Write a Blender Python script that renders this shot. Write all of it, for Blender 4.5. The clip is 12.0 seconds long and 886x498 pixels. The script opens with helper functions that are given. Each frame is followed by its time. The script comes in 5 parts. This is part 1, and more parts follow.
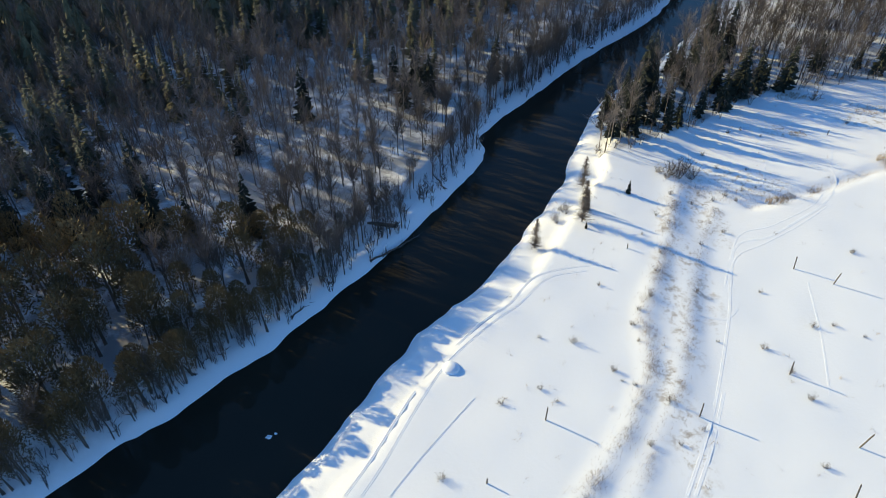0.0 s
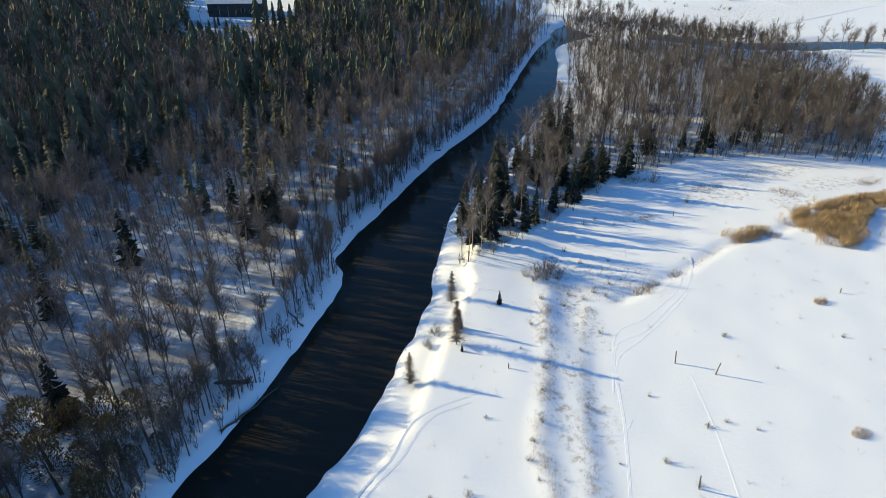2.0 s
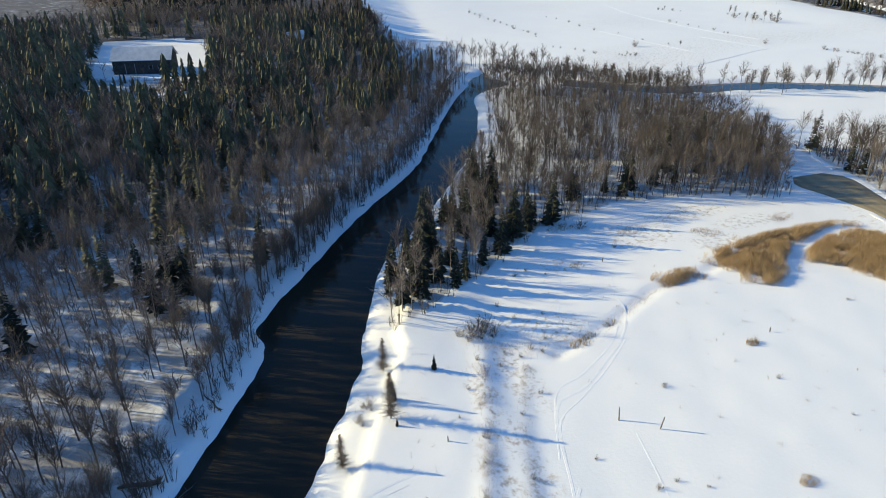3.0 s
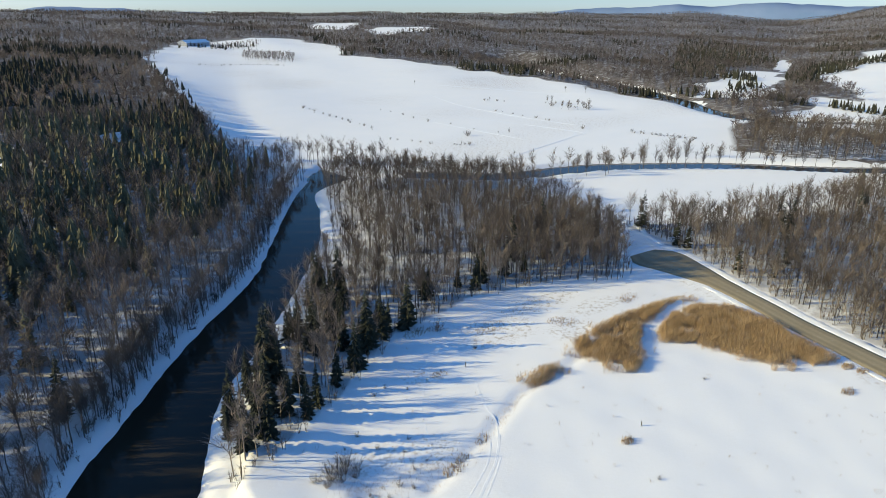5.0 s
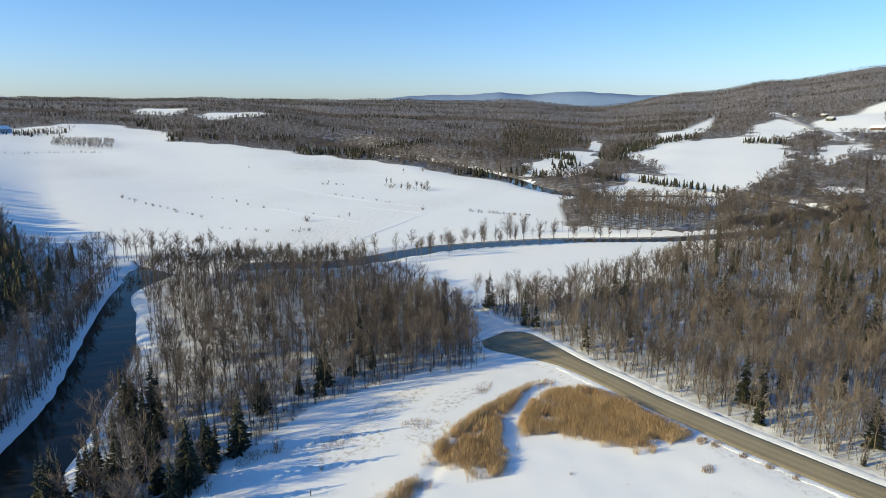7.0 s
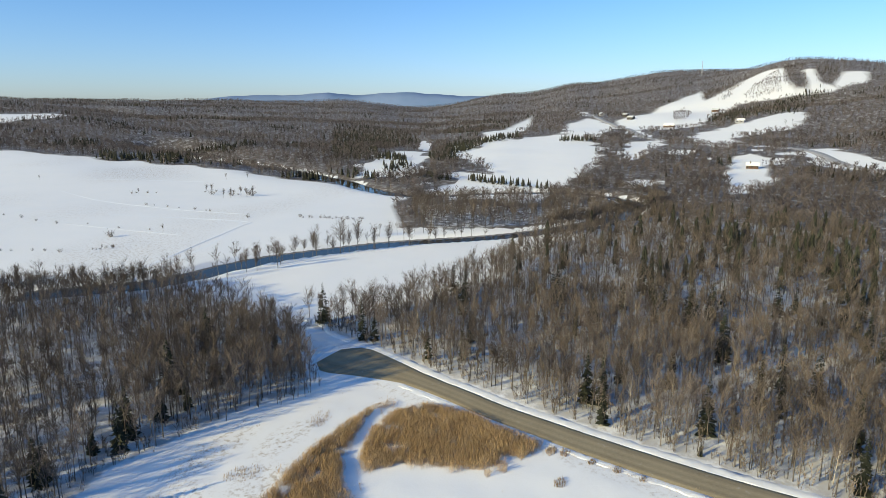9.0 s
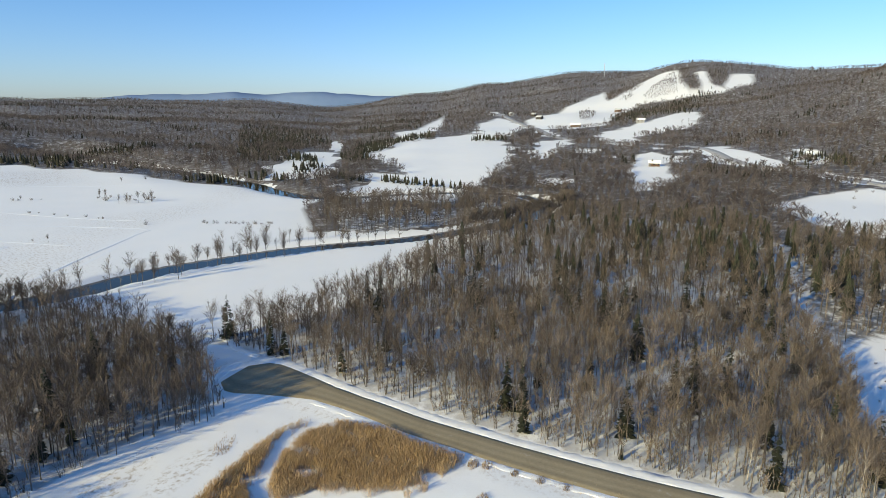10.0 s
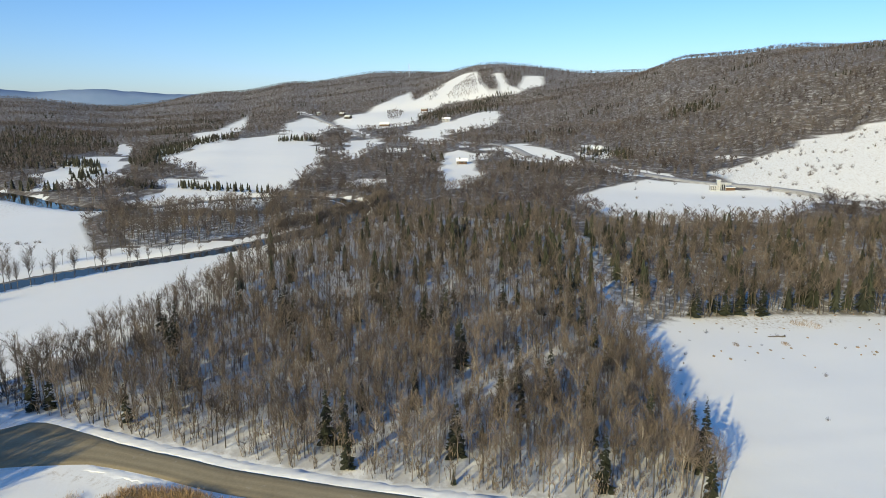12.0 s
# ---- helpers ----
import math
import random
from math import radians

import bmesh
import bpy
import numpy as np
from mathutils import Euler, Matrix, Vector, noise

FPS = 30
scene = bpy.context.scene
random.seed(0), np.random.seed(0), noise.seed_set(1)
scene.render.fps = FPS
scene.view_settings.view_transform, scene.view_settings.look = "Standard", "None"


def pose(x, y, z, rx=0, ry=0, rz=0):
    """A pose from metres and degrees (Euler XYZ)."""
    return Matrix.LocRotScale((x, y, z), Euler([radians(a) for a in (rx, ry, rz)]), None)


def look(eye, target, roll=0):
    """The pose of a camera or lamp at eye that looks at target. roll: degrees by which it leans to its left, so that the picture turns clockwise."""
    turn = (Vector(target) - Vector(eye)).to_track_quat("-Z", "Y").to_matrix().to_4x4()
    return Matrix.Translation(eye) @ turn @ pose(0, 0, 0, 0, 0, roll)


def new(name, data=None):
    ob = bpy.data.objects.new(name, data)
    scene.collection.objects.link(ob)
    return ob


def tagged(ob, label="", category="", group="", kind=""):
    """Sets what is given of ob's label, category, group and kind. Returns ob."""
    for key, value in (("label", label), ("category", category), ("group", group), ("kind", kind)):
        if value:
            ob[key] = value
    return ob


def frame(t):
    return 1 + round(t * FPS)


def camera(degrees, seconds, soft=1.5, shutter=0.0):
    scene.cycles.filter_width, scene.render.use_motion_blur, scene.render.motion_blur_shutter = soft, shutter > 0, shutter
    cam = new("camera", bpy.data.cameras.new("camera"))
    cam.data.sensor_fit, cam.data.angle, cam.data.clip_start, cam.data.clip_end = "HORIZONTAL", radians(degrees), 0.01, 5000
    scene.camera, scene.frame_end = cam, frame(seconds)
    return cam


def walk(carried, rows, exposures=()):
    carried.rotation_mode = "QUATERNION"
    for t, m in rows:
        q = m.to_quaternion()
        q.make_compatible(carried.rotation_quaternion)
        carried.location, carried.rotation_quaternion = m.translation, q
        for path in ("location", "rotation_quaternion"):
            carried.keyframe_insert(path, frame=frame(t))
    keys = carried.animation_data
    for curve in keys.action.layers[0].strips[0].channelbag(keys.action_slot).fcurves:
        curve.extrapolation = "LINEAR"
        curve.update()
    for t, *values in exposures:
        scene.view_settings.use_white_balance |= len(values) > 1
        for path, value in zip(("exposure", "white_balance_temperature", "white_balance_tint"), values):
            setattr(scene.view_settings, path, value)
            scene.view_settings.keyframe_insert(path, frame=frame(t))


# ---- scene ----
cam = camera(69.13, 12.0, soft=0.45)
# seconds, eye, pitch, roll, turn to the left
PATH = [
    (0, 0.00, 0.00, 54.00, -38.39, -0.25, -0.11),
    (0.5, 0.40, 2.67, 54.06, -36.54, -0.29, -3.55),
    (1, 0.91, 5.19, 53.94, -34.55, -0.32, -6.97),
    (1.5, 1.61, 7.62, 53.92, -32.60, -0.34, -10.38),
    (2, 2.34, 10.08, 53.81, -30.63, -0.26, -13.87),
    (2.5, 3.14, 12.38, 53.76, -28.61, -0.24, -17.41),
    (3, 4.12, 14.82, 53.85, -26.76, -0.18, -20.94),
    (5, 9.10, 23.76, 54.25, -19.30, 0.08, -35.13),
    (5.5, 10.90, 25.79, 54.25, -17.39, 0.10, -38.61),
    (6, 12.81, 27.68, 54.21, -15.38, 0.05, -42.09),
    (6.5, 14.93, 29.47, 54.15, -13.39, 0.07, -45.55),
    (7, 16.93, 31.19, 54.00, -12.21, 0.12, -49.13),
    (9, 27.10, 36.79, 53.65, -12.15, -0.01, -63.90),
    (9.5, 29.63, 37.72, 53.66, -12.15, 0.02, -67.71),
    (10, 32.33, 38.48, 53.69, -12.16, 0.01, -71.56),
    (10.5, 35.03, 39.15, 53.73, -12.18, 0.03, -75.45),
    (11, 37.94, 39.46, 53.66, -12.17, -0.05, -79.42),
    (11.5, 40.98, 39.65, 53.54, -12.19, -0.02, -83.74),
    (12, 43.56, 39.75, 53.71, -12.21, -0.00, -88.11),
]
walk(cam, [(t, pose(x, y, z, 90 + pitch, 0, turn) @ pose(0, 0, 0, 0, 0, roll)) for t, x, y, z, pitch, roll, turn in PATH],
     exposures=((0.0, 0.64), (3.0, 0.60), (5.5, 0.52), (9.0, 0.41), (12.0, 0.34)))

# ---- sky and sun ----
SUN_AZIMUTH, SUN_HEIGHT = -60.0, 20.5      # degrees clockwise from +y, degrees above the horizon
world = bpy.data.worlds.new("winter_sky")
scene.world = world
world.use_nodes = True
sky = world.node_tree.nodes.new("ShaderNodeTexSky")
sky.sky_type, sky.sun_disc = "NISHITA", False
sky.sun_elevation, sky.sun_rotation = radians(SUN_HEIGHT), radians(SUN_AZIMUTH % 360)
sky.air_density, sky.dust_density, sky.ozone_density = 1.0, 1.0, 2.4
sky.altitude = 600.0
world.node_tree.nodes["Background"].inputs["Strength"].default_value = 0.130
clear = world.node_tree.nodes.new("ShaderNodeMix")          # a very clear, cold blue air
clear.data_type, clear.blend_type = "RGBA", "MULTIPLY"
clear.inputs["Factor"].default_value = 1.0
place = world.node_tree.nodes.new("ShaderNodeTexCoord")
up = world.node_tree.nodes.new("ShaderNodeSeparateXYZ")
deep = world.node_tree.nodes.new("ShaderNodeValToRGB")      # paler towards the horizon, deep blue overhead
deep.color_ramp.elements[0].position, deep.color_ramp.elements[0].color = 0.0, (0.72, 0.82, 1.10, 1)
deep.color_ramp.elements[1].position, deep.color_ramp.elements[1].color = 0.24, (0.45, 0.78, 1.06, 1)
world.node_tree.links.new(place.outputs["Generated"], up.inputs[0])
world.node_tree.links.new(up.outputs["Z"], deep.inputs[0])
world.node_tree.links.new(deep.outputs[0], clear.inputs[7])
world.node_tree.links.new(sky.outputs[0], clear.inputs[6])
world.node_tree.links.new(clear.outputs[2], world.node_tree.nodes["Background"].inputs[0])

sun_data = bpy.data.lights.new("sun", "SUN")
sun_data.energy, sun_data.angle, sun_data.color = 4.35, radians(0.53), (1.0, 0.83, 0.42)
sun = new("sun", sun_data)
a, h = radians(SUN_AZIMUTH), radians(SUN_HEIGHT)
sun.matrix_world = look((900 * math.sin(a) * math.cos(h), 900 * math.cos(a) * math.cos(h), 900 * math.sin(h)), (0, 0, 0))


# ---- materials ----
def surface(name, rough=0.8, spec=0.2):
    m = bpy.data.materials.new(name)
    m.use_nodes = True
    b = m.node_tree.nodes["Principled BSDF"]
    b.inputs["Roughness"].default_value = rough
    b.inputs["Specular IOR Level"].default_value = spec
    return m, m.node_tree, b


def node(tree, kind, **values):
    n = tree.nodes.new(kind)
    for key, value in values.items():
        n.inputs[key.replace("_", " ")].default_value = value
    return n


def grain(tree, scale, detail=4.0, rough=0.55):
    """A noise in metres of the world."""
    geo = tree.nodes.new("ShaderNodeNewGeometry")
    n = node(tree, "ShaderNodeTexNoise", Scale=scale, Detail=detail, Roughness=rough)
    tree.links.new(geo.outputs["Position"], n.inputs["Vector"])
    return n.outputs["Fac"]


def ramp(tree, fac, stops):
    r = tree.nodes.new("ShaderNodeValToRGB")
    e = r.color_ramp.elements
    while len(e) < len(stops):
        e.new(0.5)
    for el, (p, c) in zip(e, stops):
        el.position, el.color = p, (*c, 1) if len(c) == 3 else (c[0], c[0], c[0], 1)
    tree.links.new(fac, r.inputs[0])
    return r.outputs[0]


def mix(tree, fac, a, b, kind="MIX"):
    m = tree.nodes.new("ShaderNodeMix")
    m.data_type, m.blend_type = "RGBA", kind
    for sock, value in ((m.inputs["Factor"], fac), (m.inputs[6], a), (m.inputs[7], b)):
        if isinstance(value, bpy.types.NodeSocket):
            tree.links.new(value, sock)
        else:
            sock.default_value = value if isinstance(value, float) else (*value, 1)
    return m.outputs[2]


def calc(tree, op, a, b):
    m = tree.nodes.new("ShaderNodeMath")
    m.operation, m.use_clamp = op, True
    for sock, value in zip(m.inputs, (a, b)):
        if isinstance(value, bpy.types.NodeSocket):
            tree.links.new(value, sock)
        else:
            sock.default_value = value
    return m.outputs[0]


def relief(tree, bsdf, height, strength, distance):
    b = node(tree, "ShaderNodeBump", Strength=strength, Distance=distance)
    tree.links.new(height, b.inputs["Height"])
    tree.links.new(b.outputs[0], bsdf.inputs["Normal"])


def attribute(tree, name):
    n = tree.nodes.new("ShaderNodeAttribute")
    n.attribute_name = name
    return n.outputs["Fac"]


def make_ground():
    """Snow, with forest floor under the woods and dry stubble where it shows through."""
    m, t, b = surface("snow_ground", 0.65, 0.25)
    big, fine = grain(t, 0.06, 3.0), grain(t, 1.3, 5.0)
    snow = mix(t, big, (0.83, 0.85, 0.87), (0.89, 0.89, 0.89))
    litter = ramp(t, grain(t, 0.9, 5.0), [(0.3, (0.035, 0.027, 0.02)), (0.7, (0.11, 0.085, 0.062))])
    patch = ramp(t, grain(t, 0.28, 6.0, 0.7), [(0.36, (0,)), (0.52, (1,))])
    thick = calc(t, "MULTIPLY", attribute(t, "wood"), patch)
    straw = ramp(t, fine, [(0.3, (0.22, 0.15, 0.08)), (0.75, (0.42, 0.32, 0.19))])
    tuft = ramp(t, grain(t, 0.9, 6.0, 0.75), [(0.5, (0,)), (0.64, (1,))])
    dry = calc(t, "MULTIPLY", attribute(t, "stubble"), tuft)
    far_floor = mix(t, grain(t, 0.3, 6.0, 0.7), (0.03, 0.025, 0.021), (0.19, 0.162, 0.14))
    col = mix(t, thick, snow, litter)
    col = mix(t, dry, col, straw)
    col = mix(t, calc(t, "MULTIPLY", ramp(t, attribute(t, "thicket"), [(0.42, (0,)), (0.58, (1,))]), ramp(t, grain(t, 0.16, 6.0, 0.8), [(0.36, (0.5,)), (0.5, (1,))])), col, far_floor)
    t.links.new(col, b.inputs["Base Color"])
    h = mix(t, 0.35, grain(t, 0.35, 3.0), grain(t, 2.5, 4.0))
    relief(t, b, h, 0.17, 0.3)
    return m


def make_simple(name, low, high, scale, rough=0.8, spec=0.2, bump=0.0, tint=False):
    m, t, b = surface(name, rough, spec)
    n = grain(t, scale, 4.0)
    col = ramp(t, n, [(0.3, low), (0.7, high)])
    if tint:
        col = mix(t, 1.0, col, ramp(t, attribute(t, "tint"), [(0.0, (0.5, 0.49, 0.49)), (0.5, (1, 0.98, 0.97)), (1.0, (1.6, 1.54, 1.5))]), "MULTIPLY")
    t.links.new(col, b.inputs["Base Color"])
    if bump:
        relief(t, b, n, bump, 0.05)
    return m


def make_water():
    m, t, b = surface("river_water", 0.04, 0.17)
    b.inputs["IOR"].default_value = 1.33
    t.links.new(ramp(t, grain(t, 0.05, 2.0), [(0.4, (0.026, 0.023, 0.017)), (0.7, (0.036, 0.031, 0.022))]), b.inputs["Base Color"])
    relief(t, b, grain(t, 0.5, 2.0), 0.02, 0.05)
    return m


def make_gravel():
    m, t, b = surface("gravel_road", 0.9, 0.15)
    geo = t.nodes.new("ShaderNodeNewGeometry")
    fine, wide = grain(t, 2.2, 6.0), grain(t, 0.14, 4.0)
    col = mix(t, wide, (0.24, 0.20, 0.135), (0.36, 0.31, 0.21))
    col = mix(t, ramp(t, fine, [(0.35, (0,)), (0.7, (0.6,))]), col, (0.36, 0.315, 0.23))
    icy = ramp(t, grain(t, 0.5, 5.0, 0.7), [(0.62, (0,)), (0.74, (0.5,))])
    lanes = ramp(t, attribute(t, "across"), [(0.0, (0.5,)), (0.12, (0.9,)), (0.25, (0.72,)), (0.36, (1.05,)), (0.5, (0.86,)), (0.63, (1.08,)), (0.76, (0.74,)), (0.9, (0.95,)), (1.0, (0.5,))])
    col = mix(t, 0.8, col, mix(t, 1.0, col, lanes, "MULTIPLY"))
    t.links.new(mix(t, icy, col, (0.5, 0.5, 0.5)), b.inputs["Base Color"])
    relief(t, b, fine, 0.5, 0.06)
    return m


GROUND, WATER, GRAVEL = make_ground(), make_water(), make_gravel()
SNOW = make_simple("heaped_snow", (0.80, 0.83, 0.87), (0.89, 0.90, 0.91), 0.8, 0.65, 0.25, 0.6)
BARK = make_simple("grey_brown_bark", (0.088, 0.079, 0.072), (0.180, 0.163, 0.149), 1.5, 0.9, 0.1, 0.4, True)
FAR_TWIGS = make_simple("far_bare_twigs", (0.094, 0.080, 0.074), (0.184, 0.158, 0.146), 0.05, 0.9, 0.1, 0.0, True)
far_tree_nodes = FAR_TWIGS.node_tree          # sprays of fine twigs let half of the light through
through_light = far_tree_nodes.nodes.new("ShaderNodeBsdfTranslucent")
blend_light = node(far_tree_nodes, "ShaderNodeMixShader", Fac=0.45)
paint = far_tree_nodes.nodes["Principled BSDF"]
far_tree_nodes.links.new(paint.inputs["Base Color"].links[0].from_socket, through_light.inputs["Color"])
far_tree_nodes.links.new(paint.outputs[0], blend_light.inputs[1])
far_tree_nodes.links.new(through_light.outputs[0], blend_light.inputs[2])
far_tree_nodes.links.new(blend_light.outputs[0], far_tree_nodes.nodes["Material Output"].inputs["Surface"])
TWIGS = make_simple("bare_twigs", (0.092, 0.077, 0.066), (0.185, 0.157, 0.137), 0.4, 0.85, 0.15, 0.0, True)
BIRCH = make_simple("pale_birch_bark", (0.22, 0.20, 0.18), (0.42, 0.40, 0.37), 2.0, 0.7, 0.2, 0.2, True)
NEEDLES = make_simple("conifer_needles", (0.019, 0.024, 0.017), (0.038, 0.043, 0.030), 0.9, 0.8, 0.2, 0.0, True)
PINE = make_simple("olive_pine_needles", (0.056, 0.056, 0.034), (0.124, 0.118, 0.070), 0.5, 0.8, 0.2, 0.0, True)
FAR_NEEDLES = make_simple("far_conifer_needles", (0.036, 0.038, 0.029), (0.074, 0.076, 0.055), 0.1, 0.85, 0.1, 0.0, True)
CEDAR = make_simple("winter_cedar_foliage", (0.085, 0.066, 0.034), (0.170, 0.130, 0.066), 0.9, 0.85, 0.15, 0.0, True)
WEED = make_simple("brown_weed_stalks", (0.15, 0.105, 0.075), (0.29, 0.21, 0.15), 0.7, 0.85, 0.15, 0.0, True)
STRAW = make_simple("dry_reed", (0.29, 0.205, 0.115), (0.48, 0.355, 0.21), 0.5, 0.85, 0.15, 0.0, True)
GREYWOOD = make_simple("weathered_wood", (0.10, 0.085, 0.07), (0.19, 0.165, 0.14), 3.0, 0.85, 0.15, 0.4)
DARKWOOD = make_simple("dark_barn_boards", (0.045, 0.042, 0.04), (0.085, 0.08, 0.075), 1.2, 0.85, 0.15, 0.4)
METAL_ROOF = make_simple("dull_metal_roof", (0.46, 0.48, 0.50), (0.60, 0.62, 0.63), 0.6, 0.45, 0.4, 0.1)
PALE_WALL = make_simple("pale_render", (0.28, 0.29, 0.31), (0.40, 0.41, 0.43), 0.6, 0.8, 0.2, 0.1)
WARM_WOOD = make_simple("orange_stained_wood", (0.07, 0.042, 0.028), (0.12, 0.07, 0.045), 1.0, 0.7, 0.25, 0.1)
STEEL = make_simple("galvanised_steel", (0.45, 0.46, 0.47), (0.60, 0.61, 0.62), 1.0, 0.5, 0.5, 0.0)
PALE_ROAD = make_simple("salted_asphalt", (0.30, 0.30, 0.31), (0.44, 0.44, 0.45), 0.3, 0.85, 0.2, 0.0)
GLASS_DARK = make_simple("dark_window_glass", (0.015, 0.017, 0.02), (0.03, 0.033, 0.037), 0.5, 0.08, 0.5, 0.0)


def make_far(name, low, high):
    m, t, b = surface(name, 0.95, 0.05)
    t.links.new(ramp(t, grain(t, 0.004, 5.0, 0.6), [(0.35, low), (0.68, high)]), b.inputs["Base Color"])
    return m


# the blue of hazy air is painted into the hills' base colour
FAR_HILL = make_far("far_hills_haze_blue", (0.17, 0.255, 0.41), (0.22, 0.30, 0.46))

# Heights of the land at distances RING round the middle of the flight, by compass direction.
HUB = (25.0, 32.0)
RING = (200, 300, 450, 650, 900, 1300, 1900, 2700, 4600)
RELIEF_WEST = {
    -180: (0, 2, 5, 10, 15, 25, 40, 50, 60), -60: (4, 8, 14, 20, 28, 40, 55, 70, 80),
    -20: (5, 9, 15, 23, 30, 48, 72, 85, 85), 0: (5, 9, 15, 23, 30, 50, 75, 88, 88),
    10: (3, 6, 11, 18, 26, 48, 75, 88, 88), 17: (0, 0, 4, 12, 21, 42, 68, 88, 88),
    30: (0, 0, 1, 11, 23, 45, 70, 88, 88), 45: (0, 0, 0, 6, 15, 32, 58, 88, 88)}
RELIEF_EAST = {
    55: (0, 0, 0, 4, 10, 25, 52, 86, 80), 62: (0, 0, 0, 4, 9, 20, 38, 62, 70),
    70: (0, 0, 1, 7, 18, 30, 60, 118, 110), 76: (0, 0, 2, 9, 20, 42, 92, 160, 150),
    84: (0, 0, 2, 9, 22, 52, 122, 205, 180), 93: (0, 0, 2, 10, 25, 62, 180, 180, 150),
    101: (0, 0, 2, 12, 35, 85, 155, 150, 140), 108: (0, 0, 2, 20, 62, 143, 150, 150, 140)}
RELIEF_SOUTH = {
    116: (0, 0, 2, 36, 100, 158, 160, 150, 140), 124: (0, 0, 4, 46, 118, 165, 165, 160, 150),
    140: (0, 0, 8, 50, 100, 140, 150, 150, 140), 180: (0, 2, 5, 10, 15, 25, 40, 50, 60)}


def swell(x, y, size, seed):
    """Smooth rolling noise, about -1 to 1."""
    rng = np.random.RandomState(seed)
    out = 0 * x
    for k in range(7):
        a, p, f = rng.uniform(0, 6.283), rng.uniform(0, 6.283), rng.uniform(0.6, 1.7) * 6.283 / size
        out = out + np.sin((x * np.cos(a) + y * np.sin(a)) * f + p)
    return out / 3.5


def rise(x, y):
    """Height of the land without river beds, rolls and banks."""
    dx, dy = x - HUB[0], y - HUB[1]
    r, az = np.hypot(dx, dy), np.degrees(np.arctan2(dx, dy))
    table = {**RELIEF_WEST, **RELIEF_EAST, **RELIEF_SOUTH}
    keys = sorted(table)
    out = 0 * r
    for a, b in zip(keys, keys[1:]):
        inside = (az >= a) & (az <= b)
        u = (az - a) / (b - a)
        u = u * u * (3 - 2 * u)
        lo, hi = (np.interp(r, (0,) + RING, (0,) + table[k]) for k in (a, b))
        out = np.where(inside, lo * (1 - u) + hi * u, out)
    rough = np.clip((r - 350) / 1200, 0, 1)
    out = out + rough * (6 * swell(x, y, 420, 3) + 2.5 * swell(x, y, 150, 4)) + np.clip((r - 3300) / 1000, 0, 1) * 24 * swell(x, y, 800, 5)
    return out


# ---- the plan of the land (metres; x right of the first view, y ahead of it) ----
RIVER_WEST_BANK = [(-130, -70), (-67, 2), (-37, 33), (-33, 38), (-28, 42), (-25, 46), (-21, 50), (-13, 61), (-6, 71), (0, 81), (6.5, 93), (7.2, 97), (6.5, 101),
                   (9, 106), (15, 114), (32, 137.5), (52, 161), (65, 183), (78, 206), (90, 226), (102, 243), (116, 262)]
RIVER_EAST_BANK = [(-95, -70), (-42, 0), (-15, 33), (-10, 41), (-6, 48), (-4, 50.5), (-3, 53), (6, 63), (13, 75), (20, 87.5), (21, 92), (24, 99), (31, 115), (42, 128),
                   (60, 152), (76, 176), (84, 193), (90, 206), (98, 226), (118, 238)]
MEANDER = [(108, 249), (138, 233), (163, 210), (180, 205), (205, 201), (227, 190), (256, 171), (287, 139), (320, 118), (370, 100), (425, 105), (452, 145), (430, 195), (393, 236),
           (412, 285), (452, 340), (520, 468), (558, 570), (590, 700)]
ROAD = [(108, -120), (112, -60), (116.2, 0), (119, 25), (120.8, 40), (124.2, 58), (126.2, 66), (128.6, 76), (131.4, 84), (133.2, 90), (135.2, 97), (136.3, 103), (137.2, 110), (137.6, 116), (137.7, 119.2)]
SNOW_LANE = [(140.5, 117), (146, 131), (150, 142), (152, 152), (149, 165)]
TRAIL = [(176, -1), (191, -1.5), (213, -2.5), (243, -4), (284, -7), (318, -10), (345, -11)]
HIGHWAY = [(330, -330), (400, -192), (436, -174), (467, -148), (502, -112), (560, -85), (595, -64), (640, -28), (770, 10), (840, 110), (905, 176), (1079, 240), (1370, 376)]

WEST_WOODS = [(-130, -70), (-67, 2), (-39, 31), (-34, 37), (-26, 46.5), (-15, 62), (-7, 73), (-1, 84), (5, 95), (5, 102), (8, 108), (14, 116), (31, 139), (51, 163), (77, 207), (101, 244),
              (105, 262), (101, 285), (91, 300), (94, 330), (107, 425), (115, 500), (130, 640), (150, 760), (60, 900), (-300, 900), (-420, 300), (-260, -60)]
POINT_WOODS = [(25, 91), (28, 91.5), (37, 98), (46, 103.5), (54, 110.5), (63, 116.5), (76, 119.5), (85, 122.5), (109, 118), (121, 112), (128, 118), (135, 126), (144, 130), (147, 142), (152, 154), (158, 168), (161, 182),
               (163, 197), (152, 208), (138, 222), (124, 236), (112, 239), (101, 228), (93, 205), (87, 192), (79, 175), (63, 151), (45, 127), (34, 114), (28, 104)]
EAST_WOODS = [(150, 124), (147, 112), (140, 92), (132, 66), (128.5, 50), (125.5, 30), (123, 14), (122, 4), (150, 3.5), (172, 1.5), (192, 0.2), (243, -2.6), (284, -5.6), (325, -9.6), (352, -6), (366, 40), (374, 82), (340, 96), (307, 104), (284, 112), (264, 116),
              (232, 116), (200, 117), (174, 124), (160, 134), (152, 138)]
SOUTH_WOODS = [(196, -3), (213, -4), (284, -8.5), (325, -12), (328, -70), (324, -127), (320, -220), (270, -230), (235, -170), (212, -90), (212, -47), (207, -17)]
LOOP_WOODS = [(290, 162), (297, 186), (330, 200), (356, 206), (372, 196), (388, 176), (398, 150), (396, 128), (372, 112), (330, 126)]

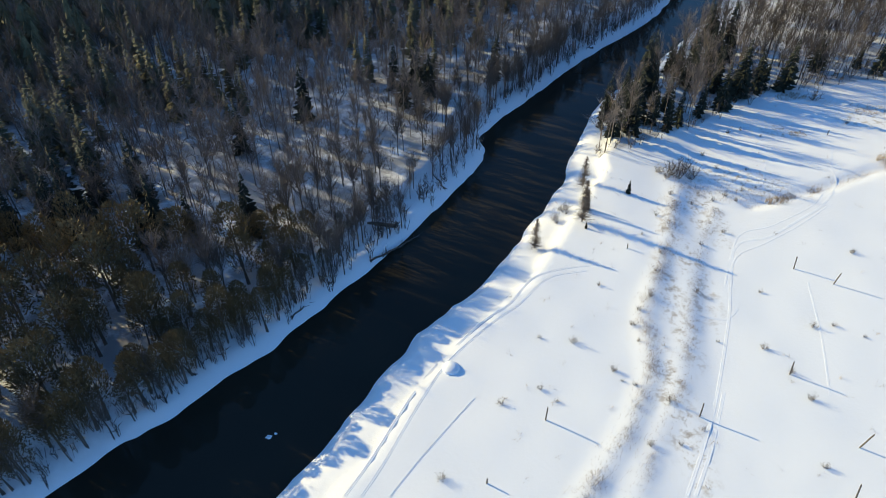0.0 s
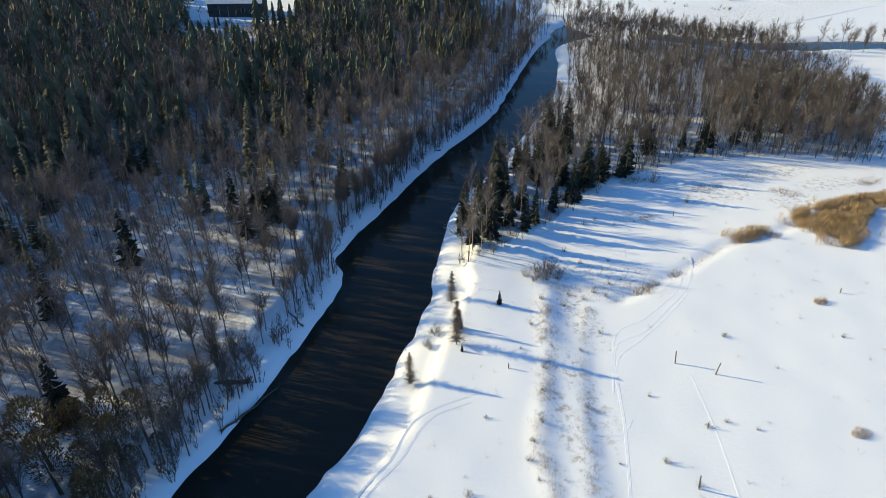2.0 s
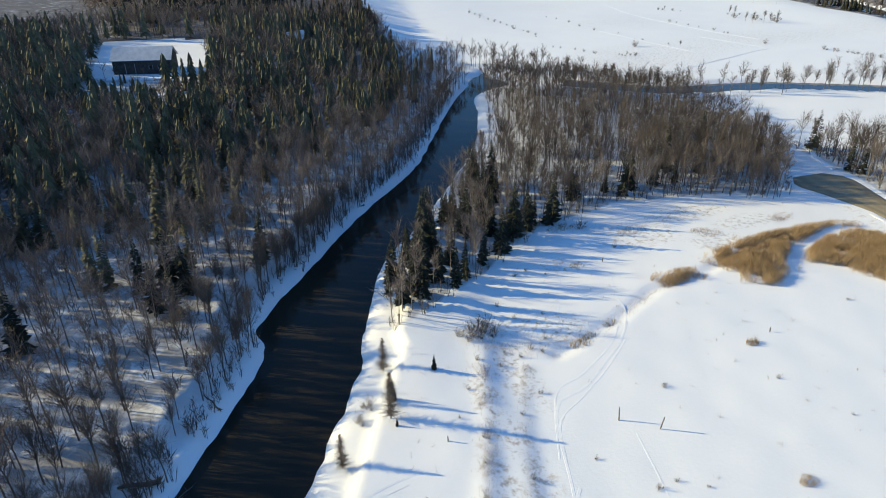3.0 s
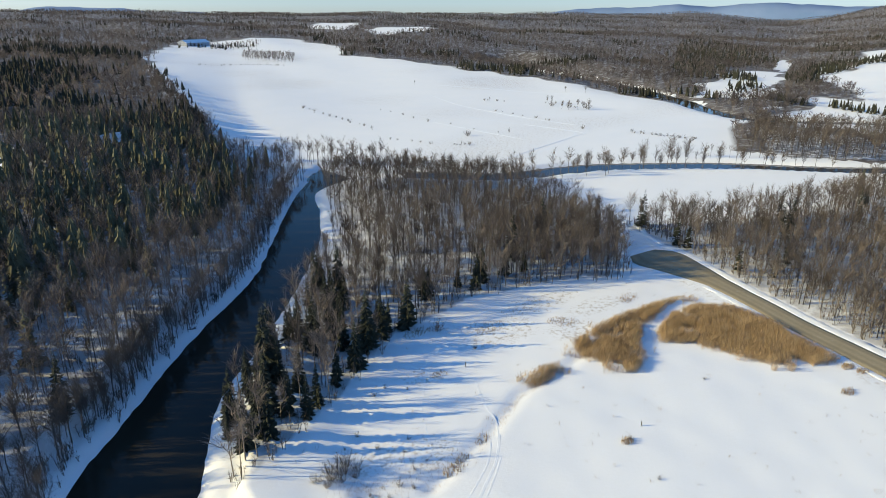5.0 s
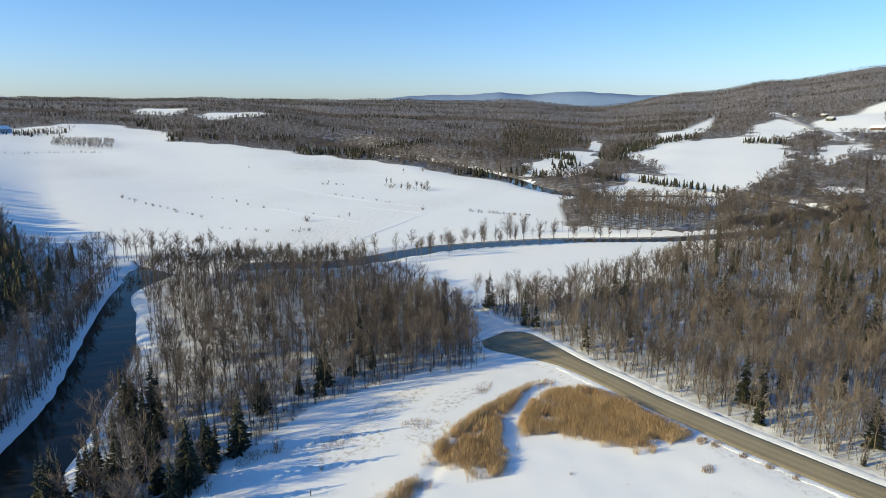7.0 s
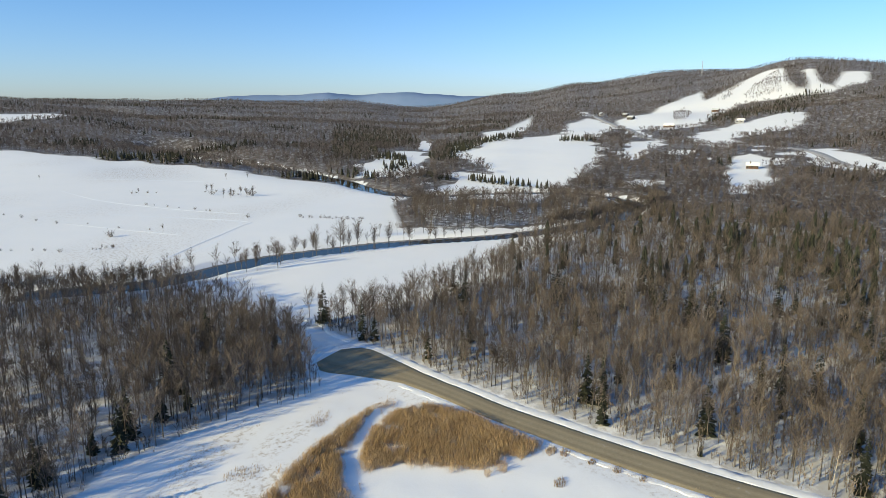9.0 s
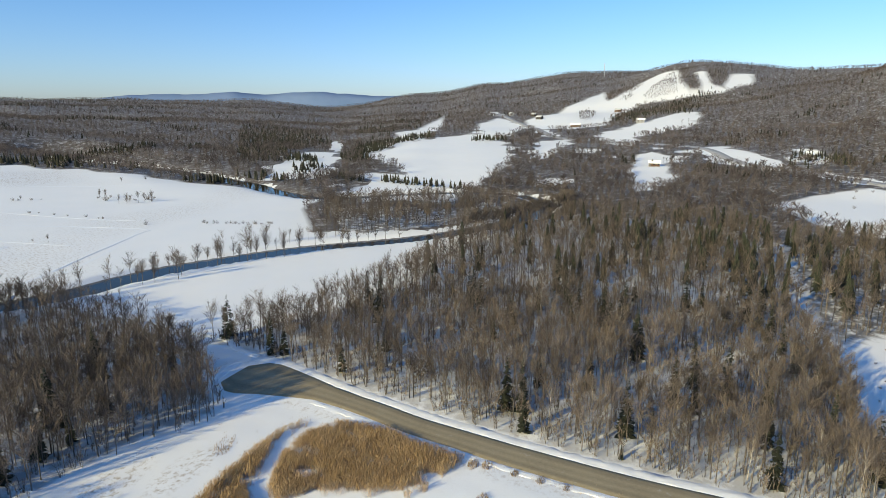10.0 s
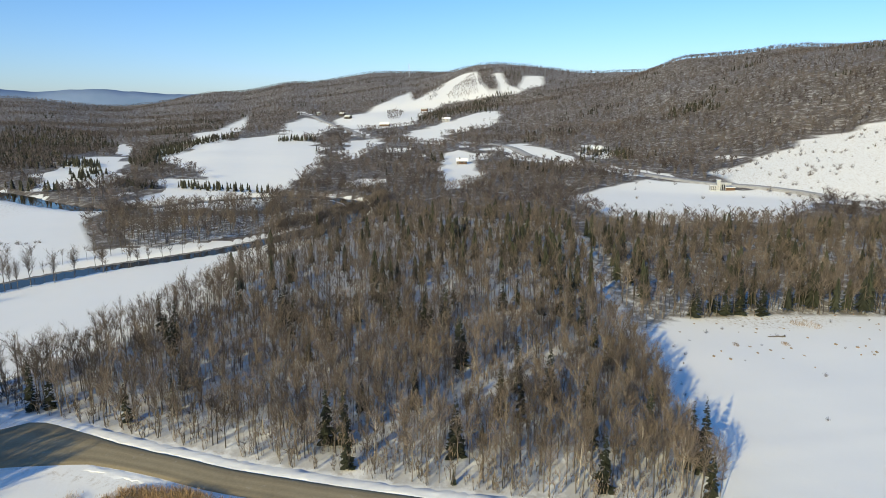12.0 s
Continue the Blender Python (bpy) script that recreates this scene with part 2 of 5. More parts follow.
BIG_FIELD = [(114, 262), (101, 285), (94, 305), (100, 400), (112, 500), (132, 640), (165, 800), (250, 1000), (375, 1075), (442, 1065), (428, 860), (377, 758), (410, 672), (422, 548), (437, 453), (420, 315), (386, 236),
             (345, 225), (293, 190), (262, 176), (230, 196), (205, 208), (166, 216), (140, 240)]
MID_FIELD = [(652, 332), (770, 349), (894, 333), (929, 287), (834, 222), (761, 194), (615, 170), (485, 160), (505, 214)]
MAST_FIELD = [(600, 385), (696, 397), (574, 319), (461, 290)]
STRIP_FIELD = [(529, 258), (500, 200), (467, 166), (385, 150), (380, 175), (475, 248)]
SKI_RUNS = [(1168, 266), (1407, 228), (1719, 178), (1451, 148), (1669, 118), (1843, 62), (1858, 7), (1589, 0), (1484, -12), (1486, -36), (1740, -30), (1748, -54), (1548, -58), (1501, -76), (1683, -105), (1697, -155), (1571, -141), (1450, -68),
            (1432, 13), (1410, 84), (1278, 110), (1167, 116), (1051, 112), (1000, 174), (1010, 215)]
BANK_CUT = [(922, 118), (1016, 81), (1142, 28), (1165, -15), (1094, -20), (977, 11), (900, 62), (760, 64), (800, 102)]
POWER_LINE = [(540, 308), (572, 324), (654, 367), (860, 474)]
LODGE_FIELD = [(431, -22), (479, -51), (508, -93), (486, -121), (463, -134), (428, -179), (352, -108), (358, -80), (345, -50), (366, -36), (400, -30)]
SCRUB_SLOPE = [(520, -140), (546, -179), (563, -217), (598, -270), (587, -320), (400, -330), (365, -185), (413, -168), (453, -145)]
HOUSE_FIELD = [(640, 66), (711, 45), (680, 20), (555, 28), (487, 33), (471, 50)]
BARN_YARD = [(-30, 268), (-10, 262), (4, 264), (17, 300), (20, 330), (-30, 338)]
SNOW_BAND = [(421, 241), (381, 203), (398, 180), (450, 157), (500, 167), (513, 202), (532, 266), (517, 276), (461, 236)]
FAR_STRIP = [(789, 398), (771, 343), (823, 341), (1043, 378), (1380, 485), (1163, 447), (877, 393), (651, 327)]
NEAR_STRIP = [(541, 381), (573, 374), (580, 333), (560, 312), (486, 292), (464, 325)]
PATCH_FIELD = [(627, 412), (690, 424), (712, 406), (575, 328), (568, 341), (619, 364), (540, 348)]
HILL_FIELD_A = [(648, 1209), (776, 1169), (760, 1110), (582, 1027)]
HILL_FIELD_B = [(580, 1330), (660, 1400), (720, 1330), (578, 1164)]
MOUND_FIELD = [(690, 166), (825, 184), (874, 156), (792, 135), (690, 142), (620, 150)]
BEND_FIELD = [(1106, 337), (1232, 330), (1201, 303), (1080, 239), (900, 240), (860, 262)]
ROADSIDE = [(721, 14), (749, -1), (775, -28), (711, -34), (682, -52), (638, -66), (580, -52), (620, -27), (640, -2)]
HOUSE_YARD = [(715, -80), (722, -101), (640, -92), (630, -72)]
RUN_TREES = [[(1466, 156), (1706, 161), (1749, 109), (1865, 51), (1709, 86), (1557, 101), (1520, 129)], [(1440, 124), (1549, 107), (1470, 96), (1433, 114)],
             [(1462, 79), (1574, 62), (1725, 40), (1789, 17), (1697, 12), (1474, 12), (1451, 30), (1435, 66)], [(1868, 5), (1867, -25), (1759, -35), (1588, -35), (1501, -19), (1502, 0), (1558, 11)],
             [(1773, -58), (1834, -107), (1600, -95), (1499, -62), (1551, -50)], [(1286, 190), (1380, 180), (1286, 154), (1129, 149), (1116, 164)]]
OPEN_FAR = [MOUND_FIELD, BEND_FIELD, ROADSIDE, HOUSE_YARD, BIG_FIELD, MID_FIELD, MAST_FIELD, STRIP_FIELD, SKI_RUNS, BANK_CUT, LODGE_FIELD, SCRUB_SLOPE, HOUSE_FIELD, SNOW_BAND, FAR_STRIP, NEAR_STRIP, PATCH_FIELD, HILL_FIELD_A, HILL_FIELD_B]


def inside(x, y, ring):
    hit = np.zeros(np.shape(x), bool)
    for (ax, ay), (bx, by) in zip(ring, ring[1:] + ring[:1]):
        if ay != by:
            hit ^= ((ay > y) != (by > y)) & (x < (bx - ax) * (y - ay) / (by - ay) + ax)
    return hit


def line_distance(x, y, line):
    best = np.full(np.shape(x), 1e9)
    for (ax, ay), (bx, by) in zip(line, line[1:]):
        dx, dy = bx - ax, by - ay
        u = np.clip(((x - ax) * dx + (y - ay) * dy) / (dx * dx + dy * dy), 0, 1)
        best = np.minimum(best, np.hypot(x - ax - u * dx, y - ay - u * dy))
    return best


def smooth_line(line, step=2.0):
    """Catmull-Rom through the points of a line."""
    p = [line[0]] + list(line) + [line[-1]]
    out = []
    for a, b, c, d in zip(p, p[1:], p[2:], p[3:]):
        n = max(1, int(math.dist(b, c) / step))
        for k in range(n):
            u = k / n
            out.append(tuple(0.5 * (2 * b[i] + (c[i] - a[i]) * u + (2 * a[i] - 5 * b[i] + 4 * c[i] - d[i]) * u * u + (3 * b[i] - a[i] - 3 * c[i] + d[i]) * u ** 3) for i in (0, 1)))
    return out + [tuple(line[-1])]


WEST_LINE, EAST_LINE, MEANDER_LINE = smooth_line(RIVER_WEST_BANK, 4), smooth_line(RIVER_EAST_BANK, 4), smooth_line(MEANDER, 12)
ROAD_LINE, HIGHWAY_LINE, LANE_LINE, TRAIL_LINE = smooth_line(ROAD, 3), smooth_line(HIGHWAY, 12), smooth_line(SNOW_LANE, 3), smooth_line(TRAIL, 6)
RIVER_RING = WEST_LINE + EAST_LINE[::-1]


def shore(x, y):
    """Metres from the rivers' waterline: negative in the river."""
    d = np.full(np.shape(x), 60.0)
    near = (x > -190) & (x < 190) & (y > -130) & (y < 320)
    if near.any():
        px, py = x[near], y[near]
        far = np.minimum(line_distance(px, py, WEST_LINE), line_distance(px, py, EAST_LINE))
        d[near] = np.where(inside(px, py, RIVER_RING), -far, far)
    mid = (x > 60) & (x < 700) & (y > 40) & (y < 800)
    if mid.any():
        px, py = x[mid], y[mid]
        width = np.interp(py, (100, 240, 420), (6.8, 7.2, 10.0))
        d[mid] = np.minimum(d[mid], line_distance(px, py, MEANDER_LINE) - width)
    return np.clip(d, -60, 60)


def land(x, y):
    """Height of the ground."""
    x, y = np.asarray(x, float), np.asarray(y, float)
    z = rise(x, y)
    r = np.hypot(x - HUB[0], y - HUB[1])
    near = np.clip((500 - r) / 300, 0, 1)
    z = z + near * (0.09 * swell(x, y, 34, 11) + 0.04 * swell(x, y, 11, 12))
    d = shore(x, y)
    z = np.where(r > 290, z * np.clip(d / 55, 0, 1) ** np.clip((r - 290) / 60, 0.001, 1), z)     # low flats beside the far river
    d = d + np.clip((330 - r) / 100, 0.1, 1) * (0.2 * swell(x, y, 9, 13) + 0.12 * swell(x, y, 3.7, 14))
    bank = np.interp(d, (-6, -1.5, 0.5, 1.4, 5), (-3.2, -2.4, -0.55, -0.12, 0.0))
    z = np.where(d < 5, np.minimum(z, 0.25) * np.clip((d - 0.3) / 3, 0, 1) + bank, z)
    road = np.where(r < 260, line_distance(x, y, ROAD_LINE), 99)
    road = np.minimum(road, np.where(r < 260, line_distance(x, y, [(132, 115), (143, 115)]), 99))
    z = np.where(road < 8, z * np.clip((road - 4) / 4, 0, 1), z)
    ditch = np.where(r < 160, line_distance(x, y, [(45, 78), (51, 80), (59, 83), (69, 88), (80, 89.5), (92, 93), (112, 96)]), 99)
    z = z - 0.45 * np.clip(1 - ditch / 1.3, 0, 1)
    row_a = np.where(r < 160, line_distance(x, y, [(8, 24), (14, 33), (18, 38), (22.5, 46), (24, 55), (28, 63), (32, 73), (36, 82)]), 99)
    row_b = np.where(r < 160, line_distance(x, y, [(15, 27), (20, 36), (25, 44), (29.5, 55), (36, 70), (40, 77)]), 99)
    z = z + 0.26 * np.clip(1 - row_a / 1.5, 0, 1) + 0.16 * np.clip(1 - row_b / 1.4, 0, 1)
    return z


def uneven(x, y):
    """Shifts places a little, so that the edges of far clearings run unevenly."""
    r = np.hypot(x - HUB[0], y - HUB[1])
    g = np.clip((r - 350) / 300, 0, 1) * np.clip((1300 - r) / 300, 0.2, 1)
    return x + g * (9 * swell(x, y, 75, 71) + 5 * swell(x, y, 31, 72)), y + g * (9 * swell(x, y, 70, 73) + 5 * swell(x, y, 28, 74))


def wooded_far(x, y):
    """Where the distant land carries trees."""
    r = np.hypot(x - HUB[0], y - HUB[1])
    out = r > 300
    ux, uy = uneven(x, y)
    for ring in OPEN_FAR:
        out &= ~inside(ux, uy, ring)
    out &= shore(x, y) > 3
    out &= (line_distance(x, y, HIGHWAY_LINE) > 11) & (line_distance(x, y, POWER_LINE) > 6)
    out &= ~(inside(x, y, WEST_WOODS) | inside(x, y, EAST_WOODS) | inside(x, y, SOUTH_WOODS) | inside(x, y, LOOP_WOODS))
    holes = swell(x, y, 260, 21) + 0.7 * swell(x, y, 90, 22)
    low = rise(x, y) < 16
    az = np.degrees(np.arctan2(x - HUB[0], y - HUB[1]))
    return out & ~((holes > 0.95) & low & (az > 58) & (r > 470) & (r < 900))


def mesh_object(name, verts, faces, materials, parent=None, index=None, tints=None, smooth=False):
    """One mesh object from arrays of corners and of triangles or quads."""
    verts, faces = np.asarray(verts, np.float32), np.asarray(faces, np.int32)
    me = bpy.data.meshes.new(name)
    n = faces.shape[1]
    me.vertices.add(len(verts))
    me.vertices.foreach_set("co", verts.ravel())
    me.loops.add(faces.size)
    me.loops.foreach_set("vertex_index", faces.ravel())
    me.polygons.add(len(faces))
    me.polygons.foreach_set("loop_start", np.arange(0, faces.size, n, dtype=np.int32))
    if index is not None:
        me.polygons.foreach_set("material_index", np.asarray(index, np.int32))
    if smooth:
        me.polygons.foreach_set("use_smooth", np.ones(len(faces), bool))
    for m in materials:
        me.materials.append(m)
    if tints is not None:
        me.attributes.new("tint", "FLOAT", "POINT").data.foreach_set("value", np.asarray(tints, np.float32))
    me.update(calc_edges=True)
    ob = new(name, me)
    ob.parent = parent
    return ob


def steps(lo, hi, dense_lo, dense_hi, fine, middle, coarse_lo, coarse_hi):
    """Grid lines: fine in the middle, growing outwards."""
    mid = list(np.arange(dense_lo, dense_hi, fine))
    out, s, v = [], middle, mid[-1]
    while v < hi:
        s = max(middle, (v - dense_hi) * coarse_hi)
        v += s
        out.append(v)
    low, v = [], mid[0]
    while v > lo:
        s = max(middle, (dense_lo - v) * coarse_lo)
        v -= s
        low.append(v)
    return np.array(low[::-1] + mid + out)


def build_ground():
    gx = steps(-4600, 4650, -50, 165, 0.95, 2.8, 0.13, 0.029)
    gy = steps(-4600, 4650, 25, 165, 0.95, 2.8, 0.07, 0.032)
    x, y = np.meshgrid(gx, gy)
    z = land(x, y)
    verts = np.stack([x, y, z], -1).reshape(-1, 3)
    nx, ny = len(gx), len(gy)
    k = (np.arange(ny - 1)[:, None] * nx + np.arange(nx - 1)[None]).ravel()
    ground = mesh_object("ground", verts, np.stack([k, k + 1, k + nx + 1, k + nx], 1), [GROUND], smooth=True)
    x, y = x.ravel(), y.ravel()
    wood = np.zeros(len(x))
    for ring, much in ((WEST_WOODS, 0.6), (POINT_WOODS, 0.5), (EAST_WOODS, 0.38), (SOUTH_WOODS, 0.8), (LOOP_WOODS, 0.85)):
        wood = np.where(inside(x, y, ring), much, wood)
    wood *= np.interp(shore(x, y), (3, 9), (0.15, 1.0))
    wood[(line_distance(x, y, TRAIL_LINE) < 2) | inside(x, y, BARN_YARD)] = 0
    stubble = np.zeros(len(x))
    for px, py, rx, ry in ((80, 106, 9, 5), (96, 112, 10, 4), (104, 104, 8, 3), (92, 99, 6, 4), (49, 84, 5, 4), (44, 86, 5, 3), (60, 101, 4, 3), (24, 42, 2, 12), (32, 66, 2.5, 14), (28, 56, 2, 10), (38, 76, 3, 8), (210, -40, 10, 20)):
        stubble = np.maximum(stubble, np.clip(1.2 - ((x - px) / rx) ** 2 - ((y - py) / ry) ** 2, 0, 0.7))
    stubble[inside(x, y, SCRUB_SLOPE)] = 0.6
    stubble = np.maximum(stubble, np.clip(1.0 - np.abs(line_distance(x, y, ROAD_LINE) - 6.5) / 2, 0, 1) * 0.45)
    stubble = np.maximum(stubble, 0.75 * np.clip(swell(x, y, 130, 31) - 0.1, 0, 1) * inside(x, y, BIG_FIELD))
    r = np.hypot(x - HUB[0], y - HUB[1])
    thicket = np.where(wooded_far(x, y) | inside(x, y, WEST_WOODS) & (r > 300) & ~inside(x, y, BARN_YARD), 1.0, 0.0)
    ux, uy = uneven(x, y)
    for ring in OPEN_FAR:
        rim = line_distance(ux, uy, ring + ring[:1])
        near = (rim < 0.03 * r + 4) & (r > 300)
        for other in OPEN_FAR:
            near &= (other is ring) | ~inside(ux, uy, other)
        thicket = np.where(near, np.clip(0.5 + np.where(inside(ux, uy, ring), -rim, rim) / (0.05 * r + 5), 0, 1), thicket)
    for key, value in (("wood", wood), ("stubble", stubble), ("thicket", thicket)):
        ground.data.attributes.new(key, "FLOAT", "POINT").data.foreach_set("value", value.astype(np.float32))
    tagged(ground, "snow-covered valley floor rising to wooded hills", "ground", kind="structure")


def ribbon(line, half, height, name, material, label, category, wobble=0.0, profile=None, seed=0):
    """A strip along a line. profile: rows of (offset share, height) across it."""
    profile = profile or [(-1.12, -0.35), (-1, 0.0), (-0.7, 0.02), (-0.4, 0.04), (0.0, 0.05), (0.4, 0.04), (0.7, 0.02), (1, 0.0), (1.12, -0.35)]
    rng = np.random.RandomState(seed)
    p = np.array(line)
    d = np.gradient(p, axis=0)
    d /= np.linalg.norm(d, axis=1)[:, None]
    side = np.stack([d[:, 1], -d[:, 0]], 1)
    z = height(p[:, 0], p[:, 1]) if callable(height) else np.full(len(p), float(height))
    halves = np.broadcast_to(np.asarray(half, float), (len(p),))
    rows = []
    for o, h in profile:
        w = 1 + wobble * rng.uniform(-1, 1, len(p))
        q = p + side * (halves * o * w)[:, None]
        rows.append(np.column_stack([q, z + h * (1 + 2 * wobble * rng.uniform(-1, 1, len(p)))]))
    v = np.stack(rows, 1).reshape(-1, 3)
    m = len(profile)
    f = [(i * m + j, (i + 1) * m + j, (i + 1) * m + j + 1, i * m + j + 1) for i in range(len(p) - 1) for j in range(m - 1)]
    f = np.array(f)[:, ::-1]
    ob = mesh_object(name, v, f, [material], smooth=True)
    ob.data.attributes.new("across", "FLOAT", "POINT").data.foreach_set("value", np.tile([(o + 1.12) / 2.24 for o, h in profile], len(p)).astype(np.float32))
    return tagged(ob, label, category, kind="structure")


build_ground()
# the river's surface is a flat sheet lying in its bed
flat = [(-1, 0.0), (1, 0.0)]
n = 60
west = np.array(WEST_LINE)[np.linspace(0, len(WEST_LINE) - 1, n).astype(int)]
east = np.array(EAST_LINE)[np.linspace(0, len(EAST_LINE) - 1, n).astype(int)]
across = (east - west) / np.linalg.norm(east - west, axis=1)[:, None]
w3, e3 = (np.column_stack([p, np.full(n, -1.2)]) for p in (west - across * 2, east + across * 2))
k = np.arange(n - 1)
tagged(mesh_object("river_water", np.r_[w3, e3], np.stack([k, k + n, k + n + 1, k + 1], 1), [WATER]), "dark still open river between snowy banks", "river", kind="structure")
ribbon(MEANDER_LINE[2:], 11.0, -1.24, "meander_water", WATER, "slate-blue winding river through the snowfields", "river", profile=flat)
ribbon(ROAD_LINE, np.interp([p[1] for p in ROAD_LINE], (60, 66, 90, 97, 102, 108, 113, 117, 119.2), (3.1, 2.9, 2.8, 3.2, 4.4, 6.0, 7.5, 7.2, 4.5)), 0.10, "road", GRAVEL, "bare brown gravel road ploughed through snow", "road", seed=2)
ribbon(HIGHWAY_LINE, 4.5, lambda x, y: land(x, y) + 0.5, "highway", PALE_ROAD, "distant grey road along the foot of the hill", "road", profile=[(-1.5, -1.5), (-1, 0.0), (1, 0.0), (1.5, -1.5)])


# ---- trees: shapes built once, then set out ----
class Shape:
    """Triangles in the making, by material."""

    def __init__(self, seed):
        self.v, self.f, self.m, self.rng = [], [], [], random.Random(seed)

    def tri(self, a, b, c, m):
        n = len(self.v)
        self.v += [a, b, c]
        self.f.append((n, n + 1, n + 2))
        self.m.append(m)

    def spike(self, a, b, w, m, sides=3):
        """A thin tapering twig from a to b; sides 1: a slender blade."""
        a, b = Vector(a), Vector(b)
        d = (b - a).normalized()
        u = d.orthogonal().normalized()
        u.rotate(Matrix.Rotation(self.rng.uniform(0, 6.283), 3, d))
        w2 = d.cross(u)
        n = len(self.v)
        if sides == 1:
            self.tri(a - u * w, a + u * w, b, m)
            return
        for k in range(sides):
            t = 6.2832 * k / sides
            self.v.append(a + (u * math.cos(t) + w2 * math.sin(t)) * w)
        self.v.append(b)
        for k in range(sides):
            self.f.append((n + k, n + (k + 1) % sides, n + sides))
            self.m.append(m)

    def tube(self, points, radii, m, sides=5):
        base = len(self.v)
        for p, r in zip(points, radii):
            for k in range(sides):
                t = 6.2832 * k / sides
                self.v.append(Vector(p) + Vector((r * math.cos(t), r * math.sin(t), 0)))
        for i in range(len(points) - 1):
            for k in range(sides):
                a, b = base + i * sides + k, base + i * sides + (k + 1) % sides
                c, d = a + sides, b + sides
                self.f += [(a, b, d), (a, d, c)]
                self.m += [m, m]

    def arrays(self):
        return np.array([tuple(p) for p in self.v], np.float32), np.array(self.f, np.int32), np.array(self.m, np.int32)


def bare_tree(seed, tall, limbs, twigs, sides, limb_sides, thick=0.05, crown=0.2):
    """A leafless hardwood: slim trunk, steep limbs and an egg-shaped head of fine twigs. Materials: 0 trunk and limbs, 1 twigs."""
    s = Shape(seed)
    rng = s.rng
    lean = Vector((rng.uniform(-1, 1), rng.uniform(-1, 1), 0)) * 0.05 * tall
    pts, rad = [], []
    n = 4 if sides > 3 else 2
    for i in range(n + 1):
        u = i / n
        wob = Vector((rng.uniform(-1, 1), rng.uniform(-1, 1), 0)) * 0.012 * tall * (u > 0)
        pts.append(lean * u ** 1.3 + wob + Vector((0, 0, tall * (u * 0.8 - 0.02 * (i == 0)))))
        rad.append(0.0085 * tall * (1 - u) ** 0.8 + 0.02)
    s.tube(pts, rad, 0, sides)

    def on_trunk(u):
        k = min(int(u * n), n - 1)
        return pts[k].lerp(pts[k + 1], u * n - k)

    low = rng.uniform(0.3, 0.45)                      # where the head begins
    heart = lean * 0.8 + Vector((0, 0, tall * (low + 0.98) / 2))
    wide, high = tall * crown * rng.uniform(0.62, 0.8), tall * (0.98 - low) / 2

    def on_shell(share):
        """A point of the head's outline, fuller above than below."""
        t, c = rng.uniform(0, 6.283), rng.uniform(-0.75, 1.0)
        r = math.sqrt(max(0.03, 1 - c * c)) * (1 + 0.16 * math.sin(3 * t + seed))
        return heart + Vector((r * math.cos(t) * wide, r * math.sin(t) * wide, c * high)) * share

    ends = []
    for i in range(limbs):
        b = on_shell(rng.uniform(0.4, 0.85))
        foot = (b.z / tall - rng.uniform(0.14, 0.3)) / 0.8
        a = on_trunk(min(max(foot, low * 0.9), 0.97))
        s.spike(a, b, 0.0022 * tall + 0.008, 0, limb_sides)
        ends.append((a, b))
    for i in range(twigs):
        a, b = rng.choice(ends)
        c = a.lerp(b, rng.uniform(0.15, 0.95))
        out = c - heart
        d = Vector((out.x / wide, out.y / wide, 0.3 * out.z / high + 0.7)) + Vector((rng.uniform(-1, 1), rng.uniform(-1, 1), rng.uniform(-0.4, 0.6))) * 0.7
        s.spike(c, c + d.normalized() * rng.uniform(0.07, 0.17) * tall, thick * rng.uniform(0.6, 1.2), 1, 1)
    return s.arrays()


def shrub_shape(seed):
    """A low round bush of many thin stems."""
    s = Shape(seed)
    rng = s.rng
    for k in range(22):
        t, r = rng.uniform(0, 6.283), math.sqrt(rng.random())
        a = Vector((0.25 * r * math.cos(t), 0.25 * r * math.sin(t), -0.15))
        b = Vector((1.1 * r * math.cos(t), 1.1 * r * math.sin(t), rng.uniform(0.8, 1.75) * (1.15 - 0.5 * r)))
        s.spike(a, b, 0.022, 0, 3)
        for q in range(6):
            c = a.lerp(b, rng.uniform(0.25, 1.0))
            s.spike(c, c + Vector((rng.uniform(-0.4, 0.4), rng.uniform(-0.4, 0.4), rng.uniform(0.05, 0.5))), 0.02, 1, 1)
    return s.arrays()


